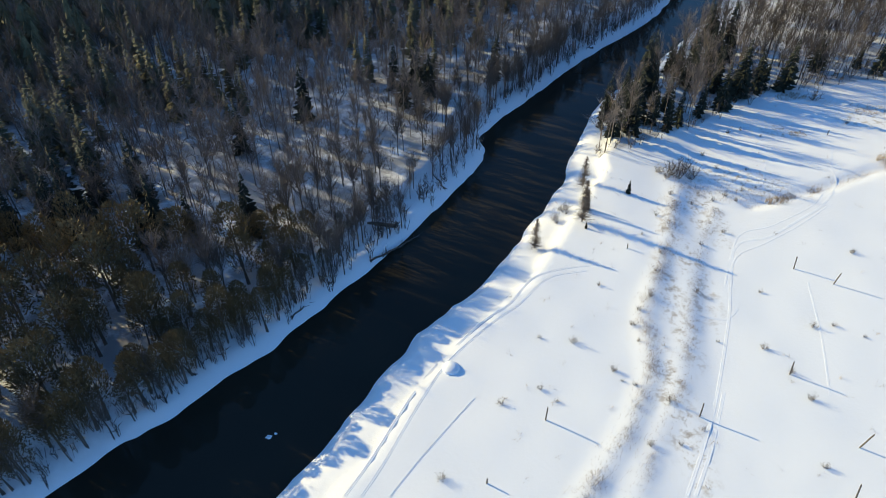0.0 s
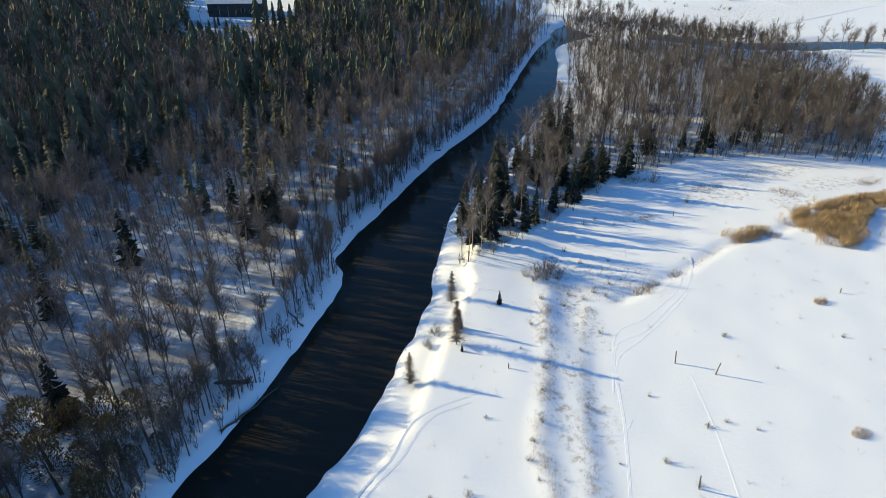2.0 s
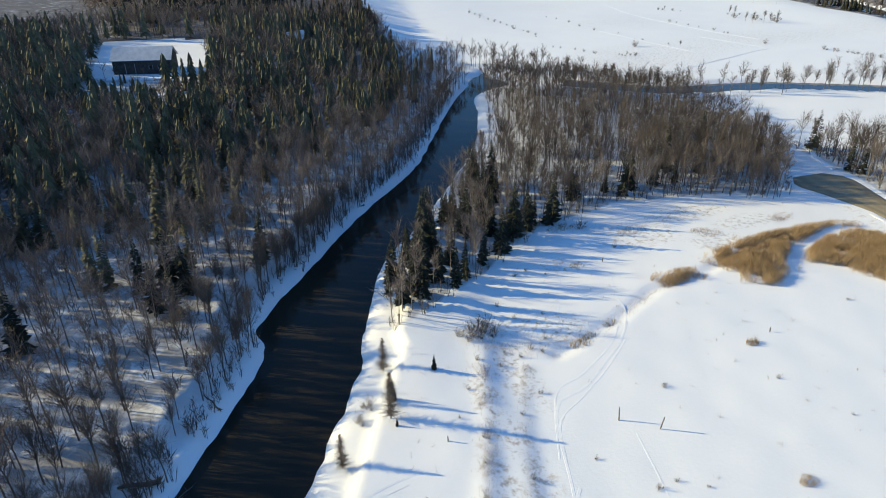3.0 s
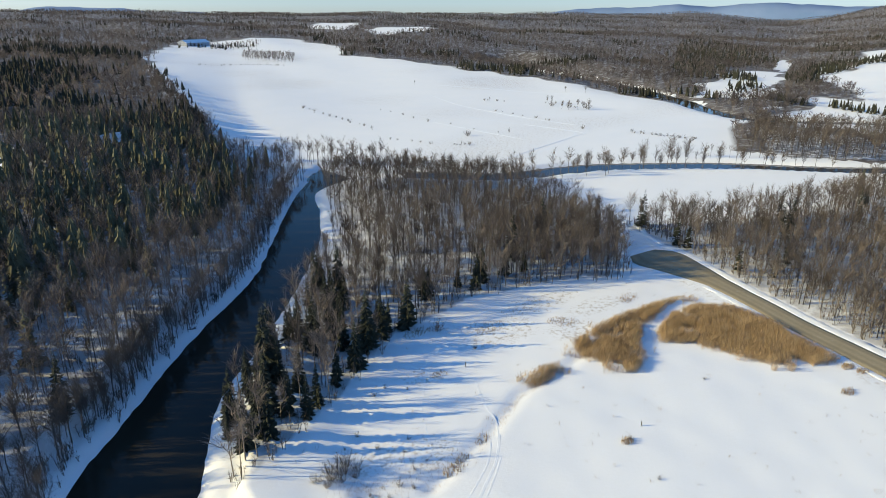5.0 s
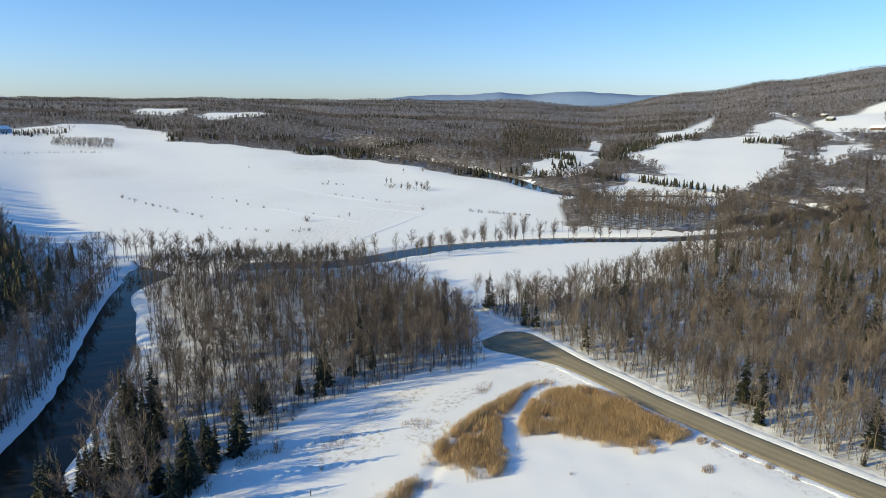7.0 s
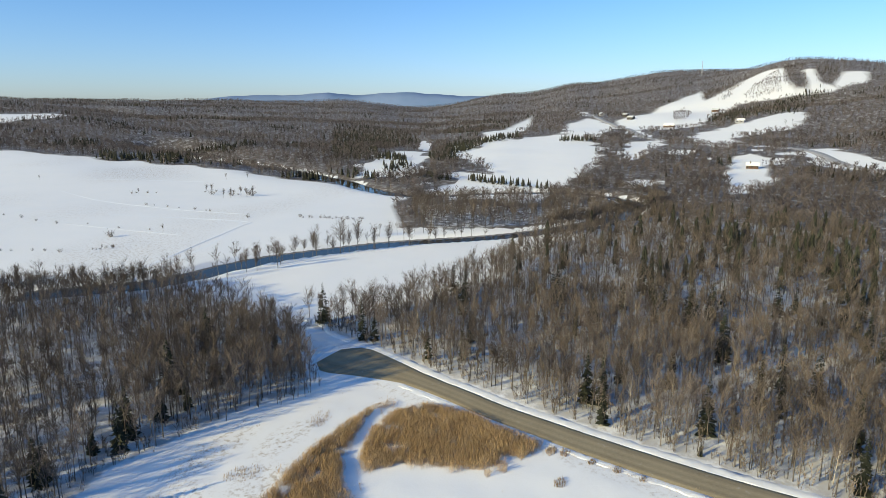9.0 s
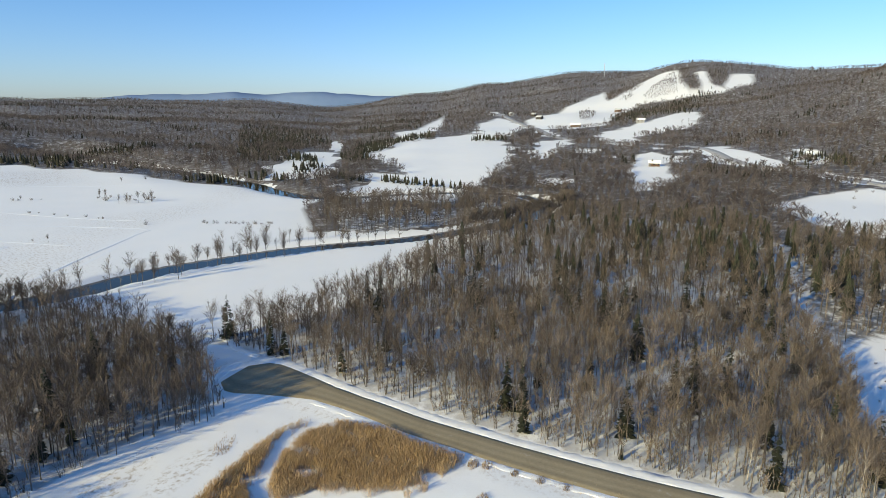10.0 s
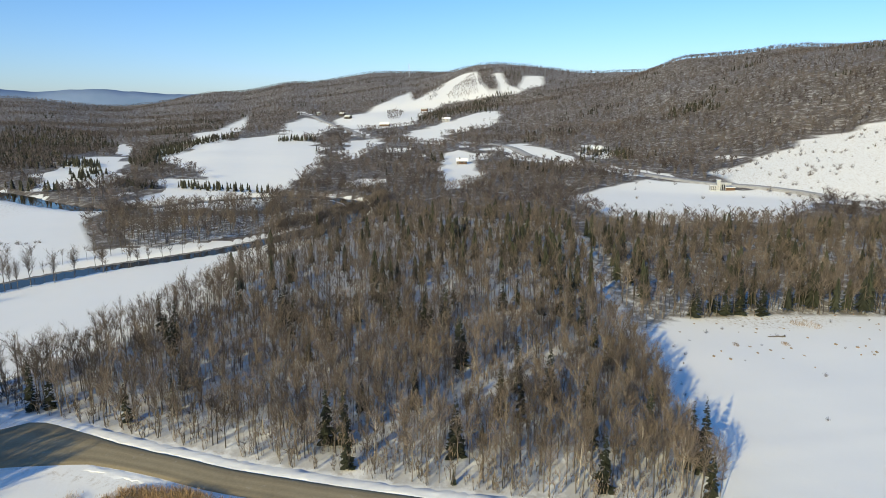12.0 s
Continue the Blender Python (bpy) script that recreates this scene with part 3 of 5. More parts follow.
def spruce_tree(seed, tall, wide, whorls, boughs, ridge=True, low=0.06):
    """A conifer of drooping boughs in whorls round a straight trunk. Materials: 0 trunk, 1 needles."""
    s = Shape(seed)
    rng = s.rng
    s.tube([(0, 0, -0.3), (0, 0, tall * 0.97)], [0.014 * tall, 0.01], 0, 4)
    for i in range(whorls):
        u = low + (0.97 - low) * (i / (whorls - 1)) ** 0.9
        reach = wide * (1 - u) ** 0.85 * rng.uniform(0.8, 1.12) + 0.12
        for k in range(max(4, int(boughs * (1 - 0.45 * u)))):
            t = rng.uniform(0, 6.283)
            r = reach * rng.uniform(0.6, 1.1)
            z = (u + rng.uniform(-0.025, 0.025)) * tall
            out, side = Vector((math.cos(t), math.sin(t), 0)), Vector((-math.sin(t), math.cos(t), 0))
            drop = r * rng.uniform(0.15, 0.5)
            root = Vector((0, 0, z + 0.05 * r))
            tip = out * r + Vector((0, 0, z - drop + 0.12 * r))
            half = (0.17 if ridge else 0.34) * r + 0.08
            mid = out * r * rng.uniform(0.5, 0.7)
            left, right = (mid + side * half * q + Vector((0, 0, z - drop * 0.75)) for q in (-1, 1))
            top = mid + Vector((0, 0, z - drop * 0.25 + 0.06 * r))
            if ridge:
                n = len(s.v)
                s.v += [root, left, tip, right, top]
                s.f += [(n, n + 1, n + 4), (n + 1, n + 2, n + 4), (n + 2, n + 3, n + 4), (n + 3, n, n + 4)]
                s.m += [1] * 4
            else:
                s.tri(root, left, tip, 1)
                s.tri(root, tip, right, 1)
    return s.arrays()


def skirt_conifer(seed, tall, wide, layers, points, full=0.8):
    """A dense conifer: ragged overlapping skirts of boughs. Materials: 0 trunk, 1 needles."""
    s = Shape(seed)
    rng = s.rng
    s.tube([(0, 0, -0.3), (0, 0, tall * 0.6)], [0.014 * tall, 0.01 * tall], 0, 3)
    for i in range(layers):
        u = 0.08 + 0.8 * i / (layers - 1)
        r, t0 = wide * (1.02 - u) ** full, rng.uniform(0, 6)
        top = Vector((rng.uniform(-0.1, 0.1) * r, rng.uniform(-0.1, 0.1) * r, tall * min(1.0, u + 1.9 / layers)))
        rim = []
        for k in range(points):
            t, q = t0 + 6.2832 * k / points, r * (rng.uniform(0.85, 1.25) if k % 2 else rng.uniform(0.4, 0.75))
            rim.append(Vector((math.cos(t) * q, math.sin(t) * q, tall * (u + rng.uniform(-0.03, 0.03)) + (0.0 if k % 2 else 0.35 * r))))
        for k in range(points):
            s.tri(rim[k], rim[(k + 1) % points], top, 1)
    return s.arrays()


def cedar_tree(seed, tall, wide, clumps, coarse=1.0):
    """A round-headed cedar: bare lower stems and a crown of many small sprays. Materials: 0 trunk, 1 foliage."""
    s = Shape(seed)
    rng = s.rng
    for k in range(2):
        top = Vector((rng.uniform(-0.5, 0.5), rng.uniform(-0.5, 0.5), tall * 0.85))
        s.tube([(0.3 * k, 0, -0.3), top * 0.5, top], [0.013 * tall, 0.009 * tall, 0.02], 0, 4)
    for i in range(clumps):
        u = rng.random() ** 0.8
        z = tall * (0.32 + 0.68 * u)
        rad = wide * math.sqrt(max(0.02, 1 - (abs(u - 0.35) / 0.68) ** 2)) * math.sqrt(rng.uniform(0.15, 1))
        t = rng.uniform(0, 6.283)
        c = Vector((rad * math.cos(t), rad * math.sin(t), z))
        d = Vector((c.x * 0.35 + rng.uniform(-0.5, 0.5), c.y * 0.35 + rng.uniform(-0.5, 0.5), rng.uniform(0.5, 1.3))).normalized()
        s.spike(c, c + d * rng.uniform(0.45, 0.95) * coarse, rng.uniform(0.10, 0.19) * coarse, 1, 1)
    return s.arrays()


def far_conifer(seed, tall, wide):
    """A distant conifer: three ragged skirts of boughs."""
    s = Shape(seed)
    rng = s.rng
    for lo, hi, r in ((0.02, 0.5, 1.0), (0.28, 0.76, 0.72), (0.55, 1.0, 0.45)):
        top, t0 = Vector((0, 0, hi * tall)), rng.uniform(0, 6)
        rim = [Vector((math.cos(t0 + 6.2832 * k / 5) * r * wide * rng.uniform(0.6, 1.25), math.sin(t0 + 6.2832 * k / 5) * r * wide * rng.uniform(0.6, 1.25), tall * (lo + rng.uniform(0, 0.14)))) for k in range(5)]
        for k in range(5):
            s.tri(rim[k], rim[(k + 1) % 5], top, 1)
    return s.arrays()


def far_tree(seed, tall, blades, w):
    """A distant leafless tree: a slim stem and a rounded head of upswept sprays."""
    s = Shape(seed)
    rng = s.rng
    s.spike((0, 0, -0.5), (0, 0, tall * 0.85), 0.12 + 0.25 * w, 0, 1)
    for i in range(blades):
        t = 6.283 * (i + rng.uniform(-0.4, 0.4)) / blades
        foot, z = tall * rng.uniform(0.01, 0.08), tall * rng.uniform(0.32, 0.75)
        a = Vector((math.cos(t) * foot, math.sin(t) * foot, z))
        d = Vector((math.cos(t) * rng.uniform(0.3, 1.1), math.sin(t) * rng.uniform(0.3, 1.1), rng.uniform(0.25, 1.0))).normalized()
        s.spike(a, a + d * tall * rng.uniform(0.16, 0.3), w * rng.uniform(0.7, 1.3), 1, 1)
    return s.arrays()


def spread_mesh(name, shapes, which, where, size, tint, materials, label, category, group=""):
    """Sets many copies of the shapes into one mesh."""
    rng = np.random.RandomState(len(which) + len(name))
    turn = rng.uniform(0, 6.283, len(which))
    vs, fs, ms, ts, count = [], [], [], [], 0
    for k, (v, f, m) in enumerate(shapes):
        pick = np.where(which == k)[0]
        if not len(pick):
            continue
        c, s = np.cos(turn[pick])[:, None], np.sin(turn[pick])[:, None]
        g = size[pick][:, None]
        wide = g * rng.uniform(0.85, 1.15, (len(pick), 1))
        x, y = v[None, :, 0] * wide, v[None, :, 1] * wide
        p = np.stack([x * c - y * s + where[pick, 0:1], x * s + y * c + where[pick, 1:2], v[None, :, 2] * g + where[pick, 2:3]], -1)
        vs.append(p.reshape(-1, 3))
        fs.append((f[None] + (np.arange(len(pick)) * len(v))[:, None, None] + count).reshape(-1, 3))
        ms.append(np.tile(m, len(pick)))
        ts.append(np.repeat(tint[pick], len(v)))
        count += len(pick) * len(v)
    ob = mesh_object(name, np.concatenate(vs), np.concatenate(fs), materials, None, np.concatenate(ms), np.concatenate(ts))
    return tagged(ob, label, category, group, "stuff")


def scatter(ring, spacing, seed, jitter=0.48):
    """Uneven places within a ring, about spacing apart."""
    rng = np.random.RandomState(seed)
    p = np.array(ring)
    gx, gy = np.meshgrid(np.arange(p[:, 0].min(), p[:, 0].max(), spacing), np.arange(p[:, 1].min(), p[:, 1].max(), spacing))
    x = gx.ravel() + rng.uniform(-jitter, jitter, gx.size) * spacing
    y = gy.ravel() + rng.uniform(-jitter, jitter, gx.size) * spacing
    keep = inside(x, y, ring)
    return x[keep], y[keep]


HARD_NEAR = [bare_tree(100 + k, 14.0, 44, 800, 5, 3, 0.019, c) for k, c in enumerate((0.34, 0.28, 0.4, 0.33, 0.26))]
HARD_MID = [bare_tree(200 + k, 13.5, 16, 260, 3, 1, 0.034, c) for k, c in enumerate((0.32, 0.27, 0.38, 0.30, 0.25, 0.35, 0.29, 0.40))]
HARD_LOW = [bare_tree(230 + k, 13.5, 8, 100, 3, 1, 0.052, c) for k, c in enumerate((0.35, 0.28, 0.4, 0.33, 0.27, 0.37))]
FAR_BARE = [far_tree(300 + k, 12.0, 15, 0.26) for k in range(5)] + [far_tree(310 + k, 11.5, 9, 0.42) for k in range(4)] + [far_tree(320 + k, 10.5, 4, 1.1) for k in range(3)]
SPRUCE_NEAR = [spruce_tree(400 + k, 13.0, w, 27, 13) for k, w in enumerate((2.7, 2.2, 3.1, 2.5))]
SPRUCE_BOUGHS = [spruce_tree(440 + k, 13.0, w, 19, 11, False, 0.08) for k, w in enumerate((2.5, 2.1, 2.9, 2.3))]
SPRUCE_MID = [skirt_conifer(450 + k, 13.0, w, 9, 12) for k, w in enumerate((2.5, 2.1, 2.9))]
PINE_MID = [skirt_conifer(460 + k, 13.0, w, 8, 12, 0.55) for k, w in enumerate((2.3, 2.7))]
PINE_LOW = [skirt_conifer(467 + k, 13.0, w, 7, 10, f) for k, (w, f) in enumerate(((2.6, 0.8), (2.2, 0.6), (2.8, 0.55), (2.4, 0.7)))]
FAR_CONIFER = [far_conifer(480 + k, 12.0, w) for k, w in enumerate((2.8, 2.3, 3.1))]
CEDAR_NEAR = [cedar_tree(500 + k, 11.0, w, 1700, 0.55) for k, w in enumerate((2.3, 2.0, 2.6, 2.2))]
CEDAR_MID = [cedar_tree(520 + k, 11.0, 2.4, 560, 0.85) for k in range(4)]


WEST_CONIFERS = [(-300, 128), (-40, 132), (-32, 136), (-24, 134), (-15, 112), (-11, 103), (-4, 97), (3, 100), (4, 125), (0, 147), (10, 152), (22, 160), (44, 184), (60, 203), (86, 250), (84, 340), (-300, 340)]


WOOD_GAPS = [[(190, 48), (205, 37), (210, 22), (194, 27), (182, 45)], [(149, 50), (161, 41), (178, 26), (177, 11), (161, 12), (162, 26), (147, 37), (141, 45)], [(150, 78), (162, 70), (166, 84), (154, 92)]]


def sort_woods():
    """Kinds and places of all trees in the near woods: rows of x, y, kind, height factor."""
    rng = np.random.RandomState(5)
    rows = []
    # west bank: cedars nearest, hardwoods along the water, conifers further in
    x, y = scatter(WEST_WOODS, 2.95, 1)
    r = np.hypot(x - HUB[0], y - HUB[1])
    az = np.degrees(np.arctan2(x - HUB[0], y - HUB[1]))
    keep = (r < 330) & ~inside(x, y, BARN_YARD) & (np.hypot(x - 50, y - 300) > 9) & ((az > -88) | (r < 120) & (az > -130)) & (x > np.interp(y, (30, 66, 129, 163, 316), (-120, -135, -155, -160, -150)))
    keep &= rng.random_sample(len(x)) < np.where(r < 210, 0.92, 0.75)
    x, y, r = x[keep], y[keep], r[keep]
    bank = line_distance(x, y, WEST_LINE)
    clump = swell(x, y, 46, 41) + 0.6 * swell(x, y, 19, 42)
    cedar = (y < 66) & (x > -95) & (bank > 2) & (clump > -0.5)
    conifer = inside(x + 5 * swell(x, y, 22, 45), y + 5 * swell(x, y, 25, 46), WEST_CONIFERS) & (clump > -0.7) & (rng.random_sample(len(x)) < np.interp(y, (150, 190), (0.56, 0.4))) & ~cedar
    inland = x + 6 * swell(x, y, 30, 44) < -25 - 0.2 * (y - 60)
    conifer |= inland & (y < 135) & (y > 50) & (clump > -0.45) & (rng.random_sample(len(x)) < 0.5) & ~cedar
    kind = np.where(cedar, 2, np.where(conifer, 1, 0))
    kind = np.where((rng.random_sample(len(x)) < 0.025) & (bank > 6) & (kind == 0), 1, kind)
    tall = np.interp(bank, (4, 7, 45, 70), (0.55, 0.78, 0.82, 0.98)) * rng.uniform(0.72, 1.15, len(x))
    front = (np.abs(x + 9 - 0.06 * (y - 262)) < 20) & (y > 205) & (y < 275)
    tall = np.where(front, tall * np.interp(y, (205, 250), (0.7, 0.4)), tall)
    thin = front & (y > 244) & (rng.random_sample(len(x)) < 0.75) | (bank < 26) & (y > 70) & (y < 115) & (rng.random_sample(len(x)) < 0.2)
    rows.append(np.column_stack([x, y, kind, tall])[~thin])
    rows.append(np.array([(-4, 243, 1, 0.95), (-1, 241, 1, 0.8), (1.5, 238, 1, 0.9), (4, 239, 1, 1.0), (7, 238, 1, 0.85), (9.5, 240, 1, 0.9), (-27, 250, 1, 0.7), (-30, 262, 1, 0.8), (14, 262, 1, 0.8), (16, 256, 1, 0.9), (12, 252, 0, 0.8), (-24, 264, 0, 0.6)]))
    # a closer row along the west bank
    edge = np.array(smooth_line(RIVER_WEST_BANK[1:-1], 1.0))
    side = np.gradient(edge, axis=0)
    side /= np.linalg.norm(side, axis=1)[:, None]
    edge = edge + np.stack([-side[:, 1], side[:, 0]], 1) * rng.uniform(0.9, 4.2, len(edge))[:, None]
    edge = edge[rng.random_sample(len(edge)) < np.where((edge[:, 1] > 72) & (edge[:, 1] < 112), 0.35, 0.85)]
    rows.append(np.column_stack([edge, np.where((edge[:, 1] < 58) & (rng.random_sample(len(edge)) < 0.75), 2, 0), rng.uniform(0.38, 0.85, len(edge))]))
    # the point between river, field and road end
    x, y = scatter(POINT_WOODS, 2.85, 2)
    edge = np.minimum(line_distance(x, y, POINT_WOODS[:9]), 1.35 * line_distance(x, y, [(25, 91), (30, 104), (46, 128), (56, 142)]))
    conifer = (edge < 14) & (x < 64) & (rng.random_sample(len(x)) < 0.5) | (edge < 9) & (x < 110) & (x > 58) & (rng.random_sample(len(x)) < 0.7) & (swell(x, y, 17, 43) > 0.2)
    open_bank = (line_distance(x, y, EAST_LINE) < 9) & (y > 150) & (y < 205) & (rng.random_sample(len(x)) < 0.6)
    keep = (rng.random_sample(len(x)) < 0.86) & ~open_bank
    rows.append(np.column_stack([x, y, np.where(conifer, 1, 0), rng.uniform(0.62, 1.02, len(x)) * np.where(conifer, rng.uniform(0.55, 1.0, len(x)), 0.9)])[keep])
    x, y = scatter([(100, 119), (112, 114), (119, 110), (127, 116), (130, 122), (140, 126), (143, 134), (136, 150), (128, 160), (110, 150), (100, 135)], 3.4, 12)
    rows.append(np.column_stack([x, y, np.where(rng.random_sample(len(x)) < 0.06, 1, 0), rng.uniform(0.6, 1.0, len(x))]))
    x, y = scatter([(100, 225), (111, 240), (124, 238), (138, 224), (152, 210), (163, 199), (160, 182), (148, 186), (132, 200), (112, 214)], 3.2, 22)
    rows.append(np.column_stack([x, y, np.zeros(len(x)), rng.uniform(0.75, 1.1, len(x)) * np.interp(x, (120, 150), (1.0, 0.7))]))
    x, y = scatter([(113, 262), (122, 256), (134, 246), (140, 250), (128, 266), (116, 275), (106, 285), (102, 280)], 3.4, 23)
    rows.append(np.column_stack([x, y, np.zeros(len(x)), rng.uniform(0.6, 0.95, len(x))]))
    # across the road
    x, y = scatter(EAST_WOODS, 2.95, 3)
    far = np.hypot(x - HUB[0], y - HUB[1])
    keep = (rng.random_sample(len(x)) < np.where(far < 260, 0.86, 0.75)) & (line_distance(x, y, LANE_LINE) > 3)
    for ring in WOOD_GAPS:
        keep &= ~(inside(x, y, ring) & (rng.random_sample(len(x)) < 0.72))
    conifer = (rng.random_sample(len(x)) < 0.06) | inside(x, y, [(255, 55), (258, -2), (318, -10), (350, 0), (362, 40)]) & (rng.random_sample(len(x)) < 0.1)
    rows.append(np.column_stack([x, y, np.where(conifer, 1, 0), rng.uniform(0.68, 1.05, len(x)) * np.where(conifer, 0.86, 0.92)])[keep])
    x, y = scatter([(123, 3.5), (150, 3), (180, 1), (181, 6), (150, 10), (125, 13)], 2.9, 13)
    rows.append(np.column_stack([x, y, np.where(rng.random_sample(len(x)) < 0.1, 1, 0), rng.uniform(0.6, 0.98, len(x))]))
    x, y = scatter([(206, -16), (213, -18), (220, -50), (219, -95), (212, -92), (211, -47)], 2.4, 19)
    rows.append(np.column_stack([x, y, np.where(rng.random_sample(len(x)) < 0.25, 1, 0), rng.uniform(0.7, 1.0, len(x))]))
    x, y = scatter(SOUTH_WOODS, 3.5, 4)
    conifer = rng.random_sample(len(x)) < 0.12
    keep = rng.random_sample(len(x)) < 0.9
    rows.append(np.column_stack([x, y, np.where(conifer, 1, 0), rng.uniform(0.75, 1.12, len(x)) * np.where(conifer, 0.8, 0.95)])[keep])
    x, y = scatter(LOOP_WOODS, 3.5, 5)
    x, y = x + 3 * swell(x, y, 19, 47), y + 4 * swell(x, y, 23, 48)
    rows.append(np.column_stack([x, y, np.zeros(len(x)), rng.uniform(0.6, 1.0, len(x))]))
    # rows of trees along the meander
    line = np.array(smooth_line([(165, 197), (180, 196), (215, 189), (245, 168), (275, 138), (310, 112)], 5.5) + smooth_line([(300, 150), (270, 176), (240, 199)], 9.0) + smooth_line([(150, 225), (130, 248), (124, 266)], 4.0) + 3 * smooth_line([(296, 116), (325, 101), (372, 86), (428, 90), (466, 120), (470, 150)], 3.2) + 2 * smooth_line([(288, 120), (315, 105), (345, 97)], 2.6))
    line = np.repeat(line, 2, 0) + rng.normal(0, 2.0, (2 * len(line), 2))
    keep_line = rng.random_sample(len(line)) < np.where(line[:, 0] > 292, 0.9, 0.8)
    bend = line[:, 0] > 292
    line, bend = line[keep_line], bend[keep_line]
    rows.append(np.column_stack([line, np.zeros(len(line)), np.where(bend, rng.uniform(0.75, 1.15, len(line)) * np.interp(line[:, 0], (370, 420), (1.0, 0.6)), rng.uniform(0.45, 0.95, len(line)))]))
    t = np.concatenate(rows)
    return t[(shore(t[:, 0], t[:, 1]) > 0.35) & (line_distance(t[:, 0], t[:, 1], ROAD_LINE) > 6.8) & (line_distance(t[:, 0], t[:, 1], TRAIL_LINE) > 2.3) & (line_distance(t[:, 0], t[:, 1], [(132, 115), (144, 115)]) > 4.5)]


woods = sort_woods()
wx, wy = woods[:, 0], woods[:, 1]
wz = land(wx, wy) - 0.05
from_mid = np.hypot(wx - HUB[0], wy - HUB[1])
rng = np.random.RandomState(77)

# ---- single trees: those that stand at the edges nearest the flight ----
def tree_kinds(shapes, name, materials, crown):
    """Hidden-free masters: a trunk mesh and a crown mesh for each shape."""
    out = []
    for v, f, m in shapes:
        pair = []
        for k in (0, 1):
            use = f[m == k]
            ids, back = np.unique(use, return_inverse=True)
            me = bpy.data.meshes.new(("trunk", crown)[k])
            me.from_pydata([tuple(p) for p in v[ids].tolist()], [], back.reshape(-1, 3).tolist())
            me.materials.append(materials[k])
            me.attributes.new("tint", "FLOAT", "POINT").data.foreach_set("value", np.full(len(ids), 0.5, np.float32))
            pair.append(me)
        out.append(pair)
    return out


def plant(name, pair, crown, x, y, size, turn, label, category, group, lean=0.0):
    root = new(name)
    root.matrix_world = pose(x, y, float(land(np.array([x]), np.array([y]))[0]) - 0.05, lean, 0, turn) @ Matrix.Diagonal((size * 1.0, size * 1.0, size, 1))
    for part_name, me in zip(("trunk", crown), pair):
        ob = new(part_name, me)
        ob.parent = root
    return tagged(root, label, category, group)


SPRUCE_KIND = tree_kinds(SPRUCE_NEAR, "spruce", (BARK, NEEDLES), "crown")
HARD_KIND = tree_kinds(HARD_NEAR, "hardwood", (BARK, TWIGS), "crown")
BIRCH_KIND = tree_kinds(HARD_NEAR[:3], "birch", (BIRCH, TWIGS), "crown")
CEDAR_KIND = tree_kinds(CEDAR_NEAR, "cedar", (BARK, CEDAR), "crown")

single = np.zeros(len(woods), bool)
score = {
    1: (woods[:, 2] == 1) * (inside(wx, wy, POINT_WOODS) * 100 - from_mid),
    2: (woods[:, 2] == 2) * 100 - from_mid - 40 * (wx < -60),
    0: (woods[:, 2] == 0) * 100 - np.minimum(line_distance(wx, wy, WEST_LINE), line_distance(wx, wy, ROAD_LINE) * 0.8) - 0.25 * from_mid}
for kind, count, kinds, crown, name, label, cat in (
        (1, 85, SPRUCE_KIND, "crown", "spruce_tree", "tall dark green spruce at the edge of the snowfield", "tree"),
        (2, 60, CEDAR_KIND, "crown", "cedar_tree", "olive-brown winter cedar on the shaded river bank", "tree"),
        (0, 150, HARD_KIND, "crown", "bare_tree", "leafless grey-brown hardwood standing in snow", "tree")):
    order = [i for i in np.argsort(-score[kind]) if woods[i, 2] == kind][:count]
    for i in order:
        single[i] = True
        k = int(rng.randint(len(kinds)))
        pair, tag, title = kinds[k], label, name
        if kind == 0 and wx[i] > 120 and rng.random_sample() < 0.16:
            pair, tag, title = BIRCH_KIND[k % 3], "leafless birch with pale bark beside the road", "birch_tree"
        plant(title, pair, crown, wx[i], wy[i], woods[i, 3], rng.uniform(0, 360), tag, cat, title.replace("_", " ") + "s of the woods", rng.uniform(-3, 3))

rest = ~single
pale = (rng.random_sample(len(woods)) < 0.17) & (wx > 120) & (woods[:, 2] == 0)
woods[pale & (from_mid < 170), 2] = 3
rim_line = [(123, 14), (128.5, 50), (132, 66), (140, 92), (147, 112), (150, 124), (160, 134), (174, 124), (200, 117), (232, 116)]
rim = np.minimum(line_distance(wx, wy, rim_line), line_distance(wx, wy, [(138, 224), (163, 199), (215, 189), (275, 138)]))
woods[(woods[:, 2] == 0) & (from_mid > np.where(rim < 8, 250, 158)) & rest, 2] = 4
woods[(woods[:, 2] == 1) & inside(wx, wy, WEST_WOODS) & rest, 2] = 5
woods[(woods[:, 2] == 5) & (from_mid > 215), 2] = 6
woods[(woods[:, 2] == 1) & (from_mid < 200) & rest, 2] = 7
woods[(woods[:, 2] == 5) & (from_mid < 125), 2] = 8
